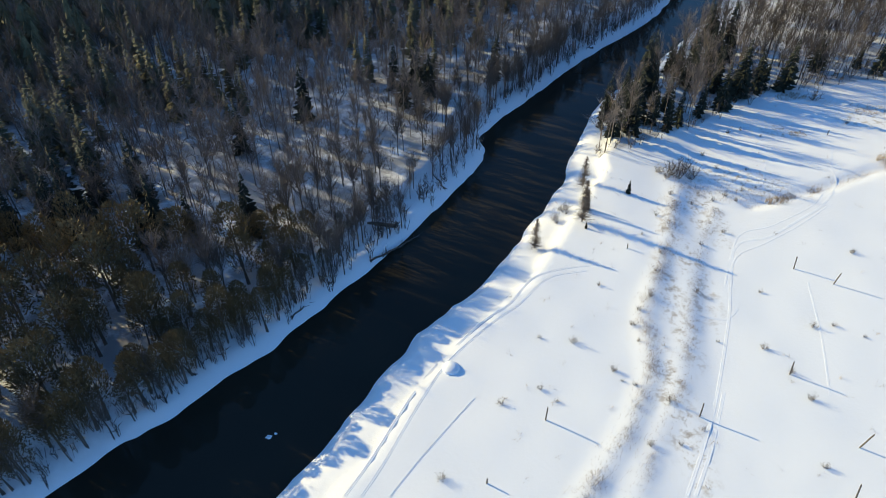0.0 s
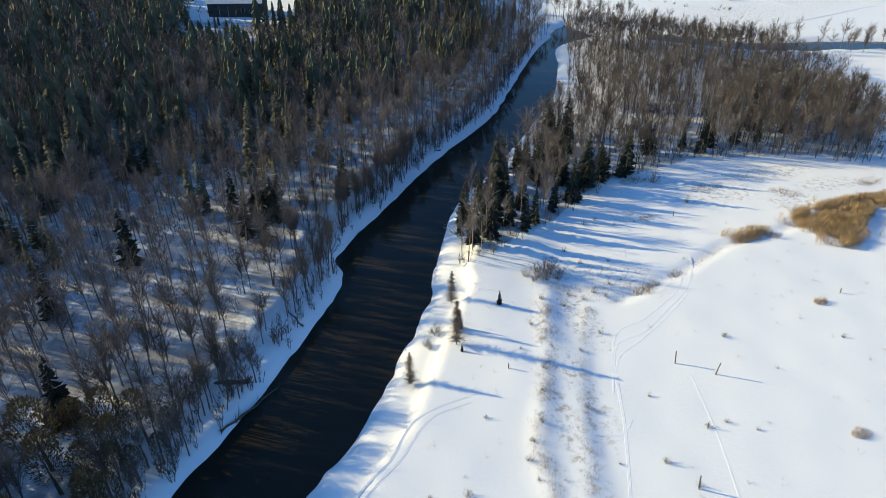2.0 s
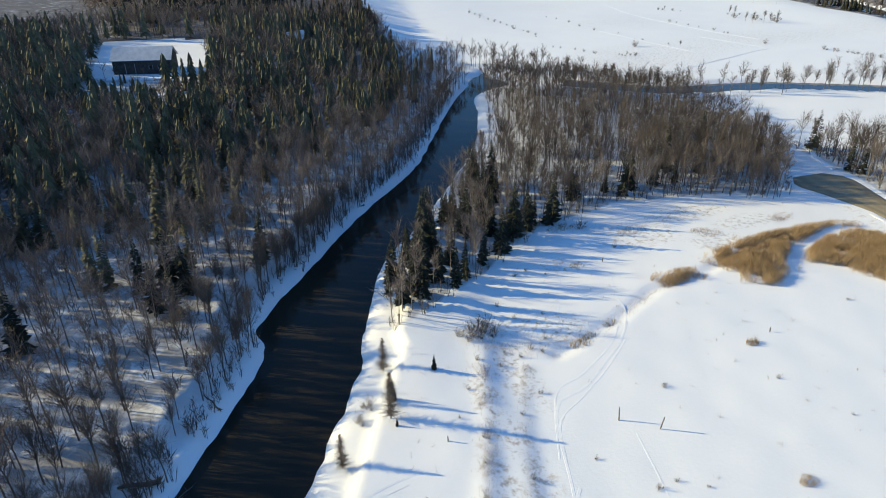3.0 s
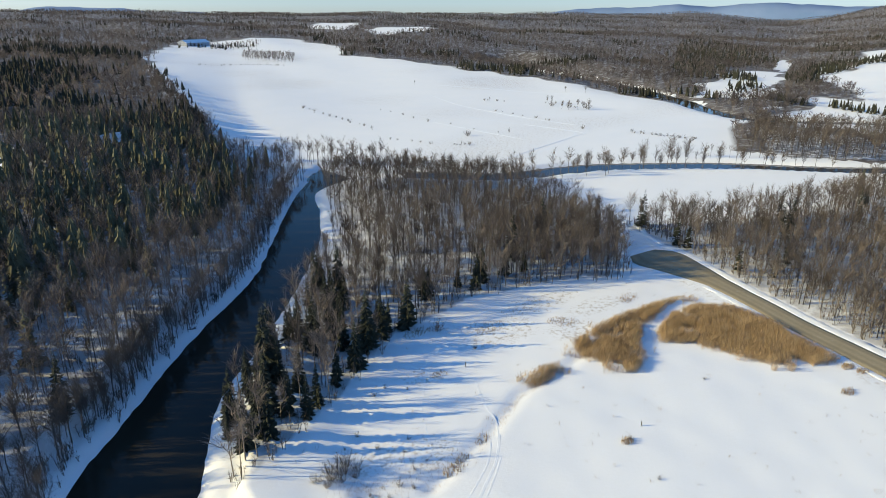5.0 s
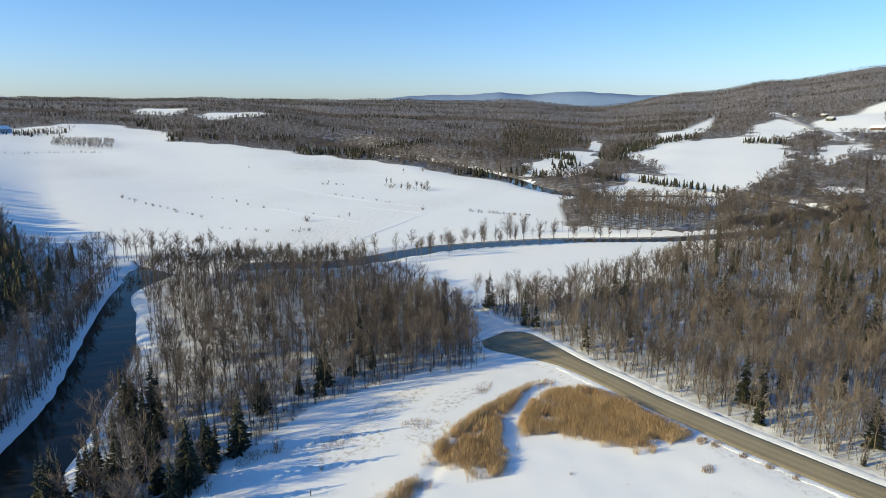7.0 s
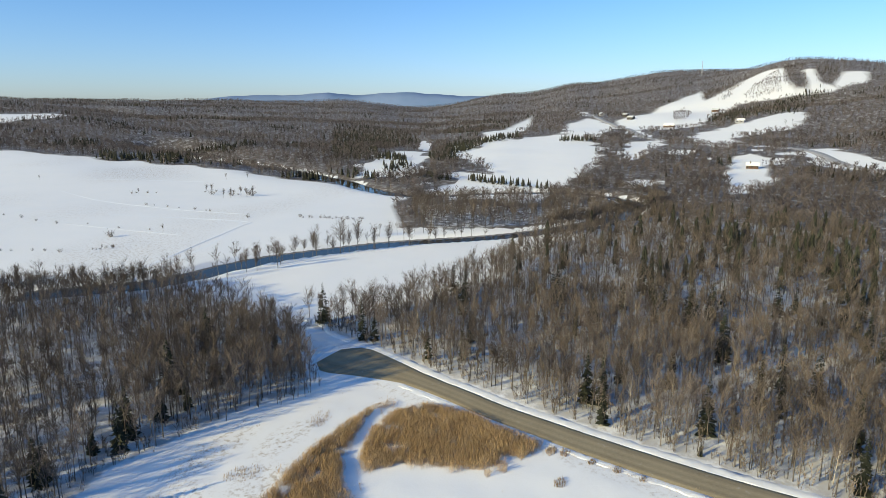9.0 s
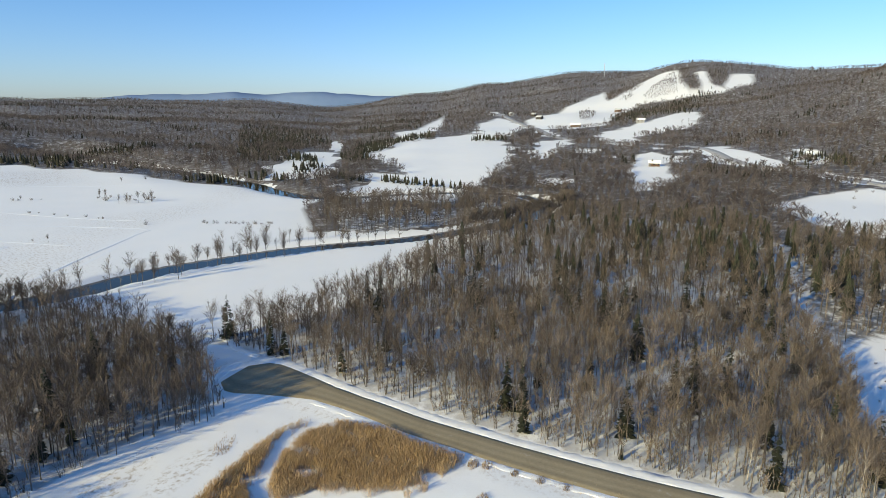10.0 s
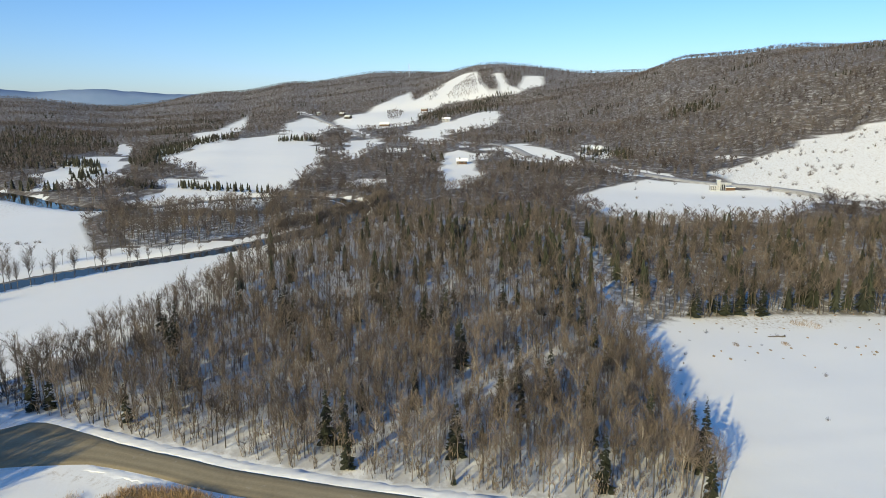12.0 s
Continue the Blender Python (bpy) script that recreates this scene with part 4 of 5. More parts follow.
for kind, shapes, mats, name, label in (
        (0, HARD_MID, [BARK, TWIGS], "hardwood_forest", "dense leafless grey-brown hardwoods over snow"),
        (4, HARD_LOW, [BARK, TWIGS], "hardwood_forest", "leafless grey-brown hardwoods deeper in the woods"),
        (3, HARD_MID[:4], [BIRCH, TWIGS], "birch_stand", "leafless birches with pale stems among darker trees"),
        (7, SPRUCE_BOUGHS, [BARK, NEEDLES], "conifer_stand", "dark green spruces scattered among bare hardwoods"),
        (8, SPRUCE_BOUGHS, [BARK, PINE], "conifer_stand", "olive-green spruces and pines on the shaded west bank"),
        (1, SPRUCE_MID, [BARK, NEEDLES], "conifer_stand", "dark green spruces and firs among bare hardwoods"),
        (5, SPRUCE_MID[:2] + PINE_MID, [BARK, PINE], "conifer_stand", "olive-green pines and spruces in a closed stand"),
        (6, PINE_LOW, [BARK, PINE], "conifer_stand", "olive-green pines and spruces behind the river woods"),
        (2, CEDAR_MID, [BARK, CEDAR], "cedar_stand", "olive-brown cedars on the shaded bank")):
    pick = np.where(rest & (woods[:, 2] == kind))[0]
    # west of x = 60 a paler tint puts sunlit crowns into the colour
    tint = np.clip(0.5 + 0.25 * (wx[pick] < 60) - 0.12 * (kind == 4) + 0.22 * rng.randn(len(pick)) + 0.12 * swell(wx[pick], wy[pick], 40, 61), 0, 1)
    spread_mesh(name, shapes, rng.randint(0, len(shapes), len(pick)), np.column_stack([wx, wy, wz])[pick], woods[pick, 3], tint, mats, label, "forest")


def sapling(seed):
    """Brushy undergrowth: a few thin stems and short twigs."""
    s = Shape(seed)
    for k in range(5):
        t, r = s.rng.uniform(0, 6.283), s.rng.uniform(0.1, 0.6)
        a = Vector((0.4 * r * math.cos(t), 0.4 * r * math.sin(t), -0.2))
        b = Vector((1.5 * r * math.cos(t), 1.5 * r * math.sin(t), s.rng.uniform(1.6, 3.2)))
        s.spike(a, b, 0.04, 0, 1)
        for q in range(3):
            c = a.lerp(b, s.rng.uniform(0.3, 0.9))
            s.spike(c, c + Vector((s.rng.uniform(-0.6, 0.6), s.rng.uniform(-0.6, 0.6), s.rng.uniform(0.3, 1.0))), 0.05, 1, 1)
    return s.arrays()


def undergrowth():
    rng = np.random.RandomState(15)
    places = []
    for ring, gap, share in ((WEST_WOODS, 3.4, 0.55), (POINT_WOODS, 2.0, 0.8), (EAST_WOODS, 1.75, 0.85), (SOUTH_WOODS, 3.2, 0.6)):
        x, y = scatter(ring, gap, 16)
        r = np.hypot(x - HUB[0], y - HUB[1])
        keep = (r < 200) & (rng.random_sample(len(x)) < share) & (np.degrees(np.arctan2(x - HUB[0], y - HUB[1])) > -58) & (swell(x, y, 14, 17) > -0.7)
        places.append(np.column_stack([x, y])[keep])
    edge = np.array(smooth_line(RIVER_WEST_BANK[2:-2], 0.3))
    edge = edge + rng.normal(0, 0.9, edge.shape) + np.array([-1.8, 1.2])
    places.append(edge[(rng.random_sample(len(edge)) < 0.8) & (swell(edge[:, 0], edge[:, 1], 9, 18) > -0.6)])
    edge = np.array(smooth_line(POINT_WOODS[:11], 1.3))
    places.append((edge + rng.normal(0, 1.2, edge.shape))[rng.random_sample(len(edge)) < 0.7])
    edge = np.array(smooth_line([(141, 98), (136, 82), (130.5, 64), (127.3, 48), (125, 30)], 0.6))
    places.append((edge + rng.normal(0, 1.2, edge.shape))[rng.random_sample(len(edge)) < 0.7])
    p = np.concatenate(places)
    p = p[(shore(p[:, 0], p[:, 1]) > 0.3) & (line_distance(p[:, 0], p[:, 1], ROAD_LINE) > 6) & (line_distance(p[:, 0], p[:, 1], TRAIL_LINE) > 2.0) & ~inside(p[:, 0], p[:, 1], BARN_YARD)]
    tint = np.clip(0.5 + 0.25 * rng.randn(len(p)), 0, 1)
    shapes = [sapling(960 + k) for k in range(6)]
    spread_mesh("undergrowth", shapes, rng.randint(0, 6, len(p)), np.column_stack([p, land(p[:, 0], p[:, 1])]), rng.uniform(0.5, 1.25, len(p)) * np.where(p[:, 0] > 120, 1.35, 1.0), tint, [BARK, TWIGS], "tangled leafless saplings and brush under the trees", "undergrowth")


undergrowth()


# ---- far woods ----
CONIFER_STANDS = [([(892, 659), (922, 593), (877, 497), (819, 463), (712, 463), (573, 374), (569, 407), (567, 425)], 7.5), ([(1031, 757), (1075, 697), (995, 578), (889, 511), (900, 665)], 11.0),
                  ([(704, 374), (668, 336), (793, 351), (888, 337), (934, 349), (855, 376), (774, 406)], 5.5), ([(621, 346), (590, 318), (600, 300), (656, 331), (671, 363)], 5.5), ([(588, 383), (577, 345), (608, 365), (630, 390), (615, 400)], 4.5),
                  ([(473, 235), (468, 215), (453, 160), (464, 163), (480, 210), (486, 238)], 3.8), ([(483, 283), (469, 250), (485, 252), (505, 292)], 4.2), ([(1002, 518), (948, 422), (1154, 498), (1155, 578)], 9.0), ([(1323, 796), (1342, 680), (1134, 442), (1255, 486), (1391, 822)], 12.0),
                  ([(819, 264), (833, 220), (860, 228), (850, 270)], 5.0), ([(655, -65), (629, -106), (665, -118), (690, -80)], 6.0), ([(580, 17), (541, -38), (585, -46), (610, 5)], 7.0), ([(1150, 71), (1141, -14), (1260, -27), (1270, 66)], 10.0)]


def far_woods():
    rng = np.random.RandomState(9)
    xs, ys, cs = [], [], []
    for lo, hi, gap in ((300, 560, 4.8), (560, 900, 5.6), (900, 1500, 7.2), (1500, 2900, 11.6)):
        area = np.radians(140) * (hi * hi - lo * lo) / 2
        n = int(area / gap ** 2)
        r = np.sqrt(rng.uniform(lo * lo, hi * hi, n))
        az = np.radians(rng.uniform(-10, 130, n))
        x, y = HUB[0] + r * np.sin(az), HUB[1] + r * np.cos(az)
        keep = wooded_far(x, y) | (inside(x, y, WEST_WOODS) & (r > 325) & ~inside(x, y, BARN_YARD))
        xs.append(x[keep]); ys.append(y[keep]); cs.append(np.full(keep.sum(), gap))
    extra = []
    for (ax, ay), (bx, by), count, wide in (((505, 322), (560, 340), 40, 6), ((1090, 95), (1300, 80), 160, 14), ((1300, 70), (1460, -50), 180, 16), ((109, 440), (134, 640), 60, 4), ((255, 915), (330, 935), 60, 14), ((440, 960), (520, 900), 40, 12)):
        u = rng.random_sample((count, 1))
        extra.append(np.array([[ax, ay]]) * (1 - u) + np.array([[bx, by]]) * u + rng.normal(0, wide, (count, 2)))
    for ring, gap_here in CONIFER_STANDS:
        extra.append(np.column_stack(scatter(ring, gap_here, 14)))
    extra = np.concatenate(extra)
    island = [np.column_stack(scatter(ring, 6.0, 24)) for ring in RUN_TREES]
    for ring, gap_here in (([(255, 764), (291, 702), (330, 793), (290, 858)], 4.0), ([(385, 770), (420, 745), (450, 830), (410, 850)], 5.0), ([(262, 900), (320, 890), (350, 960), (290, 975)], 6.0)):
        island.append(np.column_stack(scatter(ring, gap_here, 8)))
    island = np.concatenate(island)
    xs += [extra[:, 0], island[:, 0]]
    ys += [extra[:, 1], island[:, 1]]
    cs += [np.full(len(extra), 6.0), np.full(len(island), 4.0)]
    x, y, gap = (np.concatenate(a) for a in (xs, ys, cs))
    planted = np.arange(len(x)) >= len(x) - len(extra) - len(island)
    z = land(x, y)
    conifer = (swell(x, y, 180, 51) + 0.6 * swell(x, y, 60, 52) + 0.25 * rng.randn(len(x)) > np.where(inside(x, y, WEST_WOODS), 0.45, np.where(x < 0.95 * y + 200, 0.85, 1.3)))
    conifer &= inside(x, y, WEST_WOODS) | (np.hypot(x - HUB[0], y - HUB[1]) > 460)
    conifer = np.where(planted, np.arange(len(x)) < len(x) - len(island), conifer)
    size = rng.uniform(0.6, 1.0, len(x)) * np.interp(gap, (4.6, 7.2, 10), (0.95, 0.9, 0.9))
    tint = np.clip(0.5 + 0.2 * rng.randn(len(x)) + 0.2 * swell(x, y, 120, 62), 0, 1)
    tint = np.where(conifer, 0.45 * tint, tint)
    size = np.where(planted, np.where(x < 520, 0.6, 0.7), np.where(conifer & ~inside(x, y, WEST_WOODS), 0.72, 1.0)) * size
    p = np.column_stack([x, y, z])
    h, c = ~conifer, conifer
    kind = np.where(gap > 9, rng.randint(9, 12, len(x)), np.where(gap > 5, rng.randint(5, 9, len(x)), rng.randint(0, 5, len(x))))
    spread_mesh("far_hardwood_forest", FAR_BARE, kind[h], p[h], size[h], tint[h], [BARK, FAR_TWIGS], "leafless forest over the distant hills", "forest")
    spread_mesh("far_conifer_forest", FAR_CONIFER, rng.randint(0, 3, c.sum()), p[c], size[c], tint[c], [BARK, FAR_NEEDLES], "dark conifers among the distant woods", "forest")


far_woods()


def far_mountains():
    """The range beyond the valley, its blue haze put into the base colour."""
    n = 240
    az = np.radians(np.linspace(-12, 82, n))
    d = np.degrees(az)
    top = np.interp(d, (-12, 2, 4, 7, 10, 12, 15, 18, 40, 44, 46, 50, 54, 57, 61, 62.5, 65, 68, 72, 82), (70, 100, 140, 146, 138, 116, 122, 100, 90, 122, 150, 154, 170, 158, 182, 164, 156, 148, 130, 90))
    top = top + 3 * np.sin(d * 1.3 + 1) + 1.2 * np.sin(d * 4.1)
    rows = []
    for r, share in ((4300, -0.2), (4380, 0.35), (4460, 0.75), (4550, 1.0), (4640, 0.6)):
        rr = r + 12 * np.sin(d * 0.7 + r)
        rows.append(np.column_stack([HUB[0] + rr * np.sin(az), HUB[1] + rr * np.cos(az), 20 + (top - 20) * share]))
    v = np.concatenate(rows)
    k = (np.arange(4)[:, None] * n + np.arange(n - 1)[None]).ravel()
    tagged(mesh_object("backdrop_mountains", v, np.stack([k, k + 1, k + n + 1, k + n], 1), [FAR_HILL], smooth=True), "low mountain range on the horizon, coloured with blue haze", "mountains", kind="structure")


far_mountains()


# ---- dry reeds ----
REED_WEST = [(85, 84), (88, 81), (94, 83), (97, 87), (105, 92), (116, 95), (124, 94), (122, 97), (113, 98), (104, 98), (95, 97), (88, 95.5), (83, 92), (86, 89)]
REED_EAST = [(100, 86), (104, 90), (112, 93), (120, 92.5), (125.5, 89), (126, 80), (123, 72), (121, 64), (115, 65), (109, 70), (107, 76), (105, 82)]
REED_SMALL = [(70, 89.5), (73, 87.5), (80, 88.5), (80.5, 91.5), (75, 92)]


def reed_bed(name, ring, per_metre, seed, label, tall=1.45):
    """Many slender stalks with a heavier head."""
    rng = np.random.RandomState(seed)
    p = np.array(ring)
    lo, hi = p.min(0), p.max(0)
    n = int(np.prod(hi - lo) * per_metre)
    x, y = rng.uniform(lo[0], hi[0], n), rng.uniform(lo[1], hi[1], n)
    gap = swell(x, y, 7, seed + 3) + 0.5 * swell(x, y, 3, seed + 4)
    keep = inside(x + 1.2 * swell(x, y, 5, seed), y + 1.2 * swell(x, y, 4, seed + 1), ring) & (gap > -0.75) & (line_distance(x, y, [(92, 80), (99, 88), (108, 92), (120, 95.5)]) > 0.8)
    rim = line_distance(x, y, ring + ring[:1])
    keep &= rng.random_sample(n) < np.clip(rim / 1.3, 0.1, 1)
    x, y, rim = x[keep], y[keep], rim[keep]
    z = land(x, y) - 0.05
    h = np.clip(0.55 + rim / 3, 0.5, 1) * tall * rng.uniform(0.6, 1.1, len(x)) * (1 + 0.12 * swell(x, y, 9, seed + 5))
    a = rng.uniform(0, 6.283, len(x))
    w = 0.02
    lean = rng.normal(0, 0.26, (len(x), 2)) + np.array([0.12, -0.07])
    base = np.column_stack([x, y, z])
    side = np.column_stack([np.cos(a), np.sin(a), 0 * a]) * w
    top = base + np.column_stack([lean * h[:, None], h])
    mid = base * 0.3 + top * 0.7
    v = np.stack([base - side * 0.7, base + side * 0.7, top, mid - side * 1.3, mid + side * 1.3, top + (top - mid) * 0.25], 1).reshape(-1, 3)
    k = np.arange(len(x))[:, None] * 6
    f = np.concatenate([k + [0, 1, 2], k + [3, 4, 5]])
    tint = np.repeat(np.clip(0.5 + 0.25 * rng.randn(len(x)), 0, 1), 6)
    ob = mesh_object(name, v, f, [STRAW], tints=tint)
    return tagged(ob, label, "reeds", kind="stuff")


reed_bed("reed_bed", REED_EAST, 115, 1, "tall golden dry reeds beside the gravel road")
reed_bed("reed_bed", REED_WEST, 110, 2, "golden dry reeds along a snow-filled ditch")
reed_bed("reed_bed", REED_SMALL, 110, 3, "small patch of dry reeds by the ditch", 1.4)


def grass_tuft(x, y, wide, tall, seed):
    s = Shape(seed)
    for k in range(90):
        t, r = s.rng.uniform(0, 6.283), wide * math.sqrt(s.rng.random())
        a = Vector((r * math.cos(t) * 1.5, r * math.sin(t), -0.1))
        s.spike(a, a + Vector((s.rng.uniform(-0.3, 0.45), s.rng.uniform(-0.3, 0.3), 1)) * tall * s.rng.uniform(0.5, 1.1), 0.045, 0, 3)
    v, f, m = s.arrays()
    ob = mesh_object("grass_tuft", v, f, [STRAW], tints=np.full(len(v), 0.5))
    ob.location = (x, y, float(land([x], [y])[0]))
    tagged(ob, "tuft of dry straw-coloured grass in snow", "grass", kind="stuff")


for k, (x, y, wide, tall) in enumerate([(72.9, 70.3, 0.7, 0.9), (111.1, 58.9, 0.9, 0.8), (93, 101.8, 1.6, 0.6), (92, 103.5, 1.4, 0.6), (113, 103, 1.8, 0.6), (110.5, 102.2, 1.2, 0.5), (119.3, 62.6, 0.9, 0.9), (119.8, 60.5, 0.8, 0.7), (59.1, 48.1, 0.8, 0.7), (50, 79.2, 1.2, 1.0), (52, 80.6, 0.9, 0.7),
                                     (57, 82.6, 1.0, 0.6), (203, -49, 2.2, 1.0), (204, -46, 1.6, 0.9), (188, -24, 0.8, 0.5), (189, -36, 0.9, 0.5), (81, 109, 1.6, 0.5), (78, 108, 1.4, 0.5), (66, 114, 1.4, 0.7), (68, 114.5, 1.3, 0.7), (62, 100, 1.1, 0.5), (119, 56, 0.6, 0.6), (118.4, 52, 0.7, 0.6), (117.6, 48, 0.6, 0.5)]):
    grass_tuft(x, y, wide, tall, 900 + k)

rng = random.Random(41)
for k in range(60):
    u = rng.random()
    grass_tuft(176 + 34 * u + rng.uniform(-4, 4), -12 - 62 * rng.random() ** 0.8, rng.uniform(0.1, 0.32), rng.uniform(0.2, 0.45), 940 + k)

# ---- shrubs and young trees on the field ----
SHRUB_SHAPES = [shrub_shape(700 + k) for k in range(4)]
SHRUB_KIND = tree_kinds(SHRUB_SHAPES, "shrub", (BARK, TWIGS), "crown")
SHRUBS_A = [(19.1, 44.9), (18.5, 46.4), (20.3, 44.4), (22.2, 50.5), (22.2, 53.1), (23.4, 55.4), (11.1, 51.1), (14.8, 50.5), (5.9, 41.9), (23.1, 37.1), (31.4, 50.8), (43.3, 53.0), (45.8, 53.2), (48.4, 51.3), (36.3, 49.7), (37.9, 46.3), (25.9, 38.8), (38.3, 42.6), (36.0, 34.6),
            (19.5, 59.8), (55.2, 67.2), (39.2, 71.5), (35.1, 68.5), (27.3, 70.1), (-0.2, 33.3), (10.2, 43.8), (11.7, 42.2), (23.4, 42.1), (20.1, 37.0), (39.5, 59.1)]
SHRUBS_B = [(50.4, 78.4), (40.3, 79.4), (45.7, 82.0), (48.0, 82.7), (49.9, 100.3), (52.6, 101.4), (55.3, 99.2), (72.3, 103.6), (54.8, 66.8), (69.9, 62.8), (72.9, 54.0), (17.1, 77.0), (16.2, 73.6), (18.0, 75.9), (31.4, 58.8), (30.5, 74.7), (96.2, 74.1), (42.5, 80.6), (43.8, 79.2),
            (38.6, 81.0), (46.5, 86.0), (44.0, 88.5), (48.5, 88.0), (40.0, 90.5), (43.0, 92.6), (150.4, -24.8), (188, -30), (34, 80), (36.8, 78.2), (28.8, 66.0), (27.2, 62.4), (25.3, 57.6)]
SHRUBS_C = [(172, -6), (176, -8), (181, -10), (186, -9), (190, -14), (196, -20), (199, -25), (201, -31), (203, -38), (205, -55), (207, -66), (150, -2), (146, 1), (141, 2), (136, 1.5), (155, -1), (160, -3), (165, -4), (178, -22), (170, -35), (186, -48)]
for k, (x, y) in enumerate(SHRUBS_A + SHRUBS_B + SHRUBS_C):
    plant("shrub", SHRUB_KIND[k % 4], "crown", x, y, 0.28 + 0.38 * ((k * 37) % 10) / 10, k * 47, "small leafless shrub poking out of the snow", "shrub", "shrubs on the snowfield")
for k, (x, y, g) in enumerate([(36.6, 84.9, 1.25), (35.6, 85.6, 1.1), (37.8, 85.9, 1.2), (38.8, 85.0, 0.95), (34.8, 84.6, 0.9), (39.6, 86.2, 1.3), (37.2, 87.0, 1.4), (36.0, 86.8, 1.2), (38.6, 87.4, 1.5), (34.0, 86.0, 1.0), (70.6, 113.1, 1.7), (17.8, 76.7, 1.1), (16.0, 74.4, 1.0), (209.5, 286.6, 2.4), (338, 358, 2.6), (341, 344, 2.6), (349, 337, 3.0), (346, 331, 2.6), (276, 270, 1.5)]):
    plant("bush", SHRUB_KIND[(k + 1) % 4], "crown", x, y, g, k * 71, "bushy leafless thicket on the snow", "bush", "bushes on the snowfield")

def larch(seed, tall, wide):
    """A needleless larch: straight stem with many fine drooping twigs in a cone."""
    s = Shape(seed)
    s.tube([(0, 0, -0.2), (0, 0, tall)], [0.014 * tall, 0.01], 0, 5)
    for k in range(560):
        u = s.rng.uniform(0.06, 0.98)
        t, r = s.rng.uniform(0, 6.283), wide * (1 - u) ** 0.7 * s.rng.uniform(0.5, 1.1) + 0.1
        s.spike((0, 0, u * tall), (r * math.cos(t), r * math.sin(t), u * tall + r * s.rng.uniform(-0.1, 0.5)), 0.034, 1, 3)
    return s.arrays()


LARCH_KIND = tree_kinds([larch(830, 7.0, 2.1), larch(831, 7.0, 1.9)], "larch", (BARK, TWIGS), "crown")
for k, (x, y, g) in enumerate([(21.6, 83.1, 0.78), (19.6, 72.9, 1.0), (12.5, 68.0, 0.72), (20.6, 75.4, 0.55)]):
    plant("larch_tree", LARCH_KIND[k % 2], "crown", x, y, g, k * 50, "slender brown leafless larch on the river bank", "tree", "larches on the bank")
for x, y, g in [(27.7, 79.9, 0.19), (20.9, 76.0, 0.2), (19.9, 71.4, 0.1), (140.6, 36.5, 0.3), (128.5, 41, 0.2)]:
    plant("young_spruce", SPRUCE_KIND[0], "crown", x, y, g, 0, "small young green spruce standing alone in snow", "tree", "young spruces")

# bare trees standing along the meander and on the big field
for k, (x, y, g) in enumerate([(193, 197, 0.6), (199, 196, 0.72), (209, 192, 0.55), (222, 186, 0.8), (228, 183, 0.7), (231, 180, 0.75), (240, 172, 0.6), (253, 163, 0.7), (262, 155, 0.65), (315, 399, 0.3), (312, 496, 0.3), (190, 266, 0.22), (192, 262, 0.2), (229, 277, 0.3)]):
    plant("bare_tree", HARD_KIND[k % 5], "crown", x, y, g, k * 67, "leafless tree leaning at the snowy water's edge", "tree", "trees along the meander", 4)


for k, (x, y, g) in enumerate([(188, 190, 0.7), (191, 188, 0.5), (197, 184, 0.85), (201, 186, 0.7), (218, 185, 0.9), (215, 187, 0.6), (226, 178, 1.0), (232, 174, 0.95), (229, 176, 0.8), (243, 167, 0.9), (210, 187, 0.75), (250, 161, 0.85), (258, 156, 0.8), (330, 340, 0.5), (332, 336, 0.55), (338, 333, 0.6), (341, 331, 0.5), (344, 329, 0.6), (343, 368, 0.5), (345, 365, 0.5), (394, 400, 0.4), (404, 388, 0.4)]):
    plant("bare_tree", HARD_KIND[(k * 2) % 5], "crown", x, y, g, k * 83, "leafless spreading tree in the open snowfield near water", "tree", "trees along the meander", 3)


# ---- fence posts ----
def fence_post(x, y, tall, lean, turn):
    bm = bmesh.new()
    rings = []
    for u, r in ((-0.2, 0.08), (0.0, 0.075), (0.55, 0.07), (0.95, 0.065), (1.0, 0.04)):
        rings.append([bm.verts.new((r * math.cos(6.283 * k / 7) + 0.02 * math.sin(5 * u), r * math.sin(6.283 * k / 7), u * tall)) for k in range(7)])
    for a, b in zip(rings, rings[1:]):
        for k in range(7):
            bm.faces.new((a[k], a[(k + 1) % 7], b[(k + 1) % 7], b[k]))
    bm.faces.new(rings[-1])
    me = bpy.data.meshes.new("fence_post")
    bm.to_mesh(me)
    me.materials.append(GREYWOOD)
    ob = new("fence_post", me)
    ob.matrix_world = pose(x, y, float(land([x], [y])[0]), lean, lean * 0.6, turn)
    tagged(ob, "weathered wooden fence post standing in the snowfield", "post", "old fence posts")


for x, y, tall, lean in [(10.3, 39.9, 2.0, 1), (26.0, 40.4, 2.0, -3), (37.6, 46.0, 2.1, -5), (45.6, 63.6, 2.0, -4), (49.3, 60.5, 2.0, -6), (40.5, 36.8, 2.6, -7), (4.0, 32.9, 0.8, 0), (24.6, 66.9, 0.8, 2), (37.4, 31.5, 2.2, -8), (77.5, 71.6, 0.8, 3), (67, 99.5, 0.9, 0)]:
    fence_post(x, y, tall, lean, x * 40)

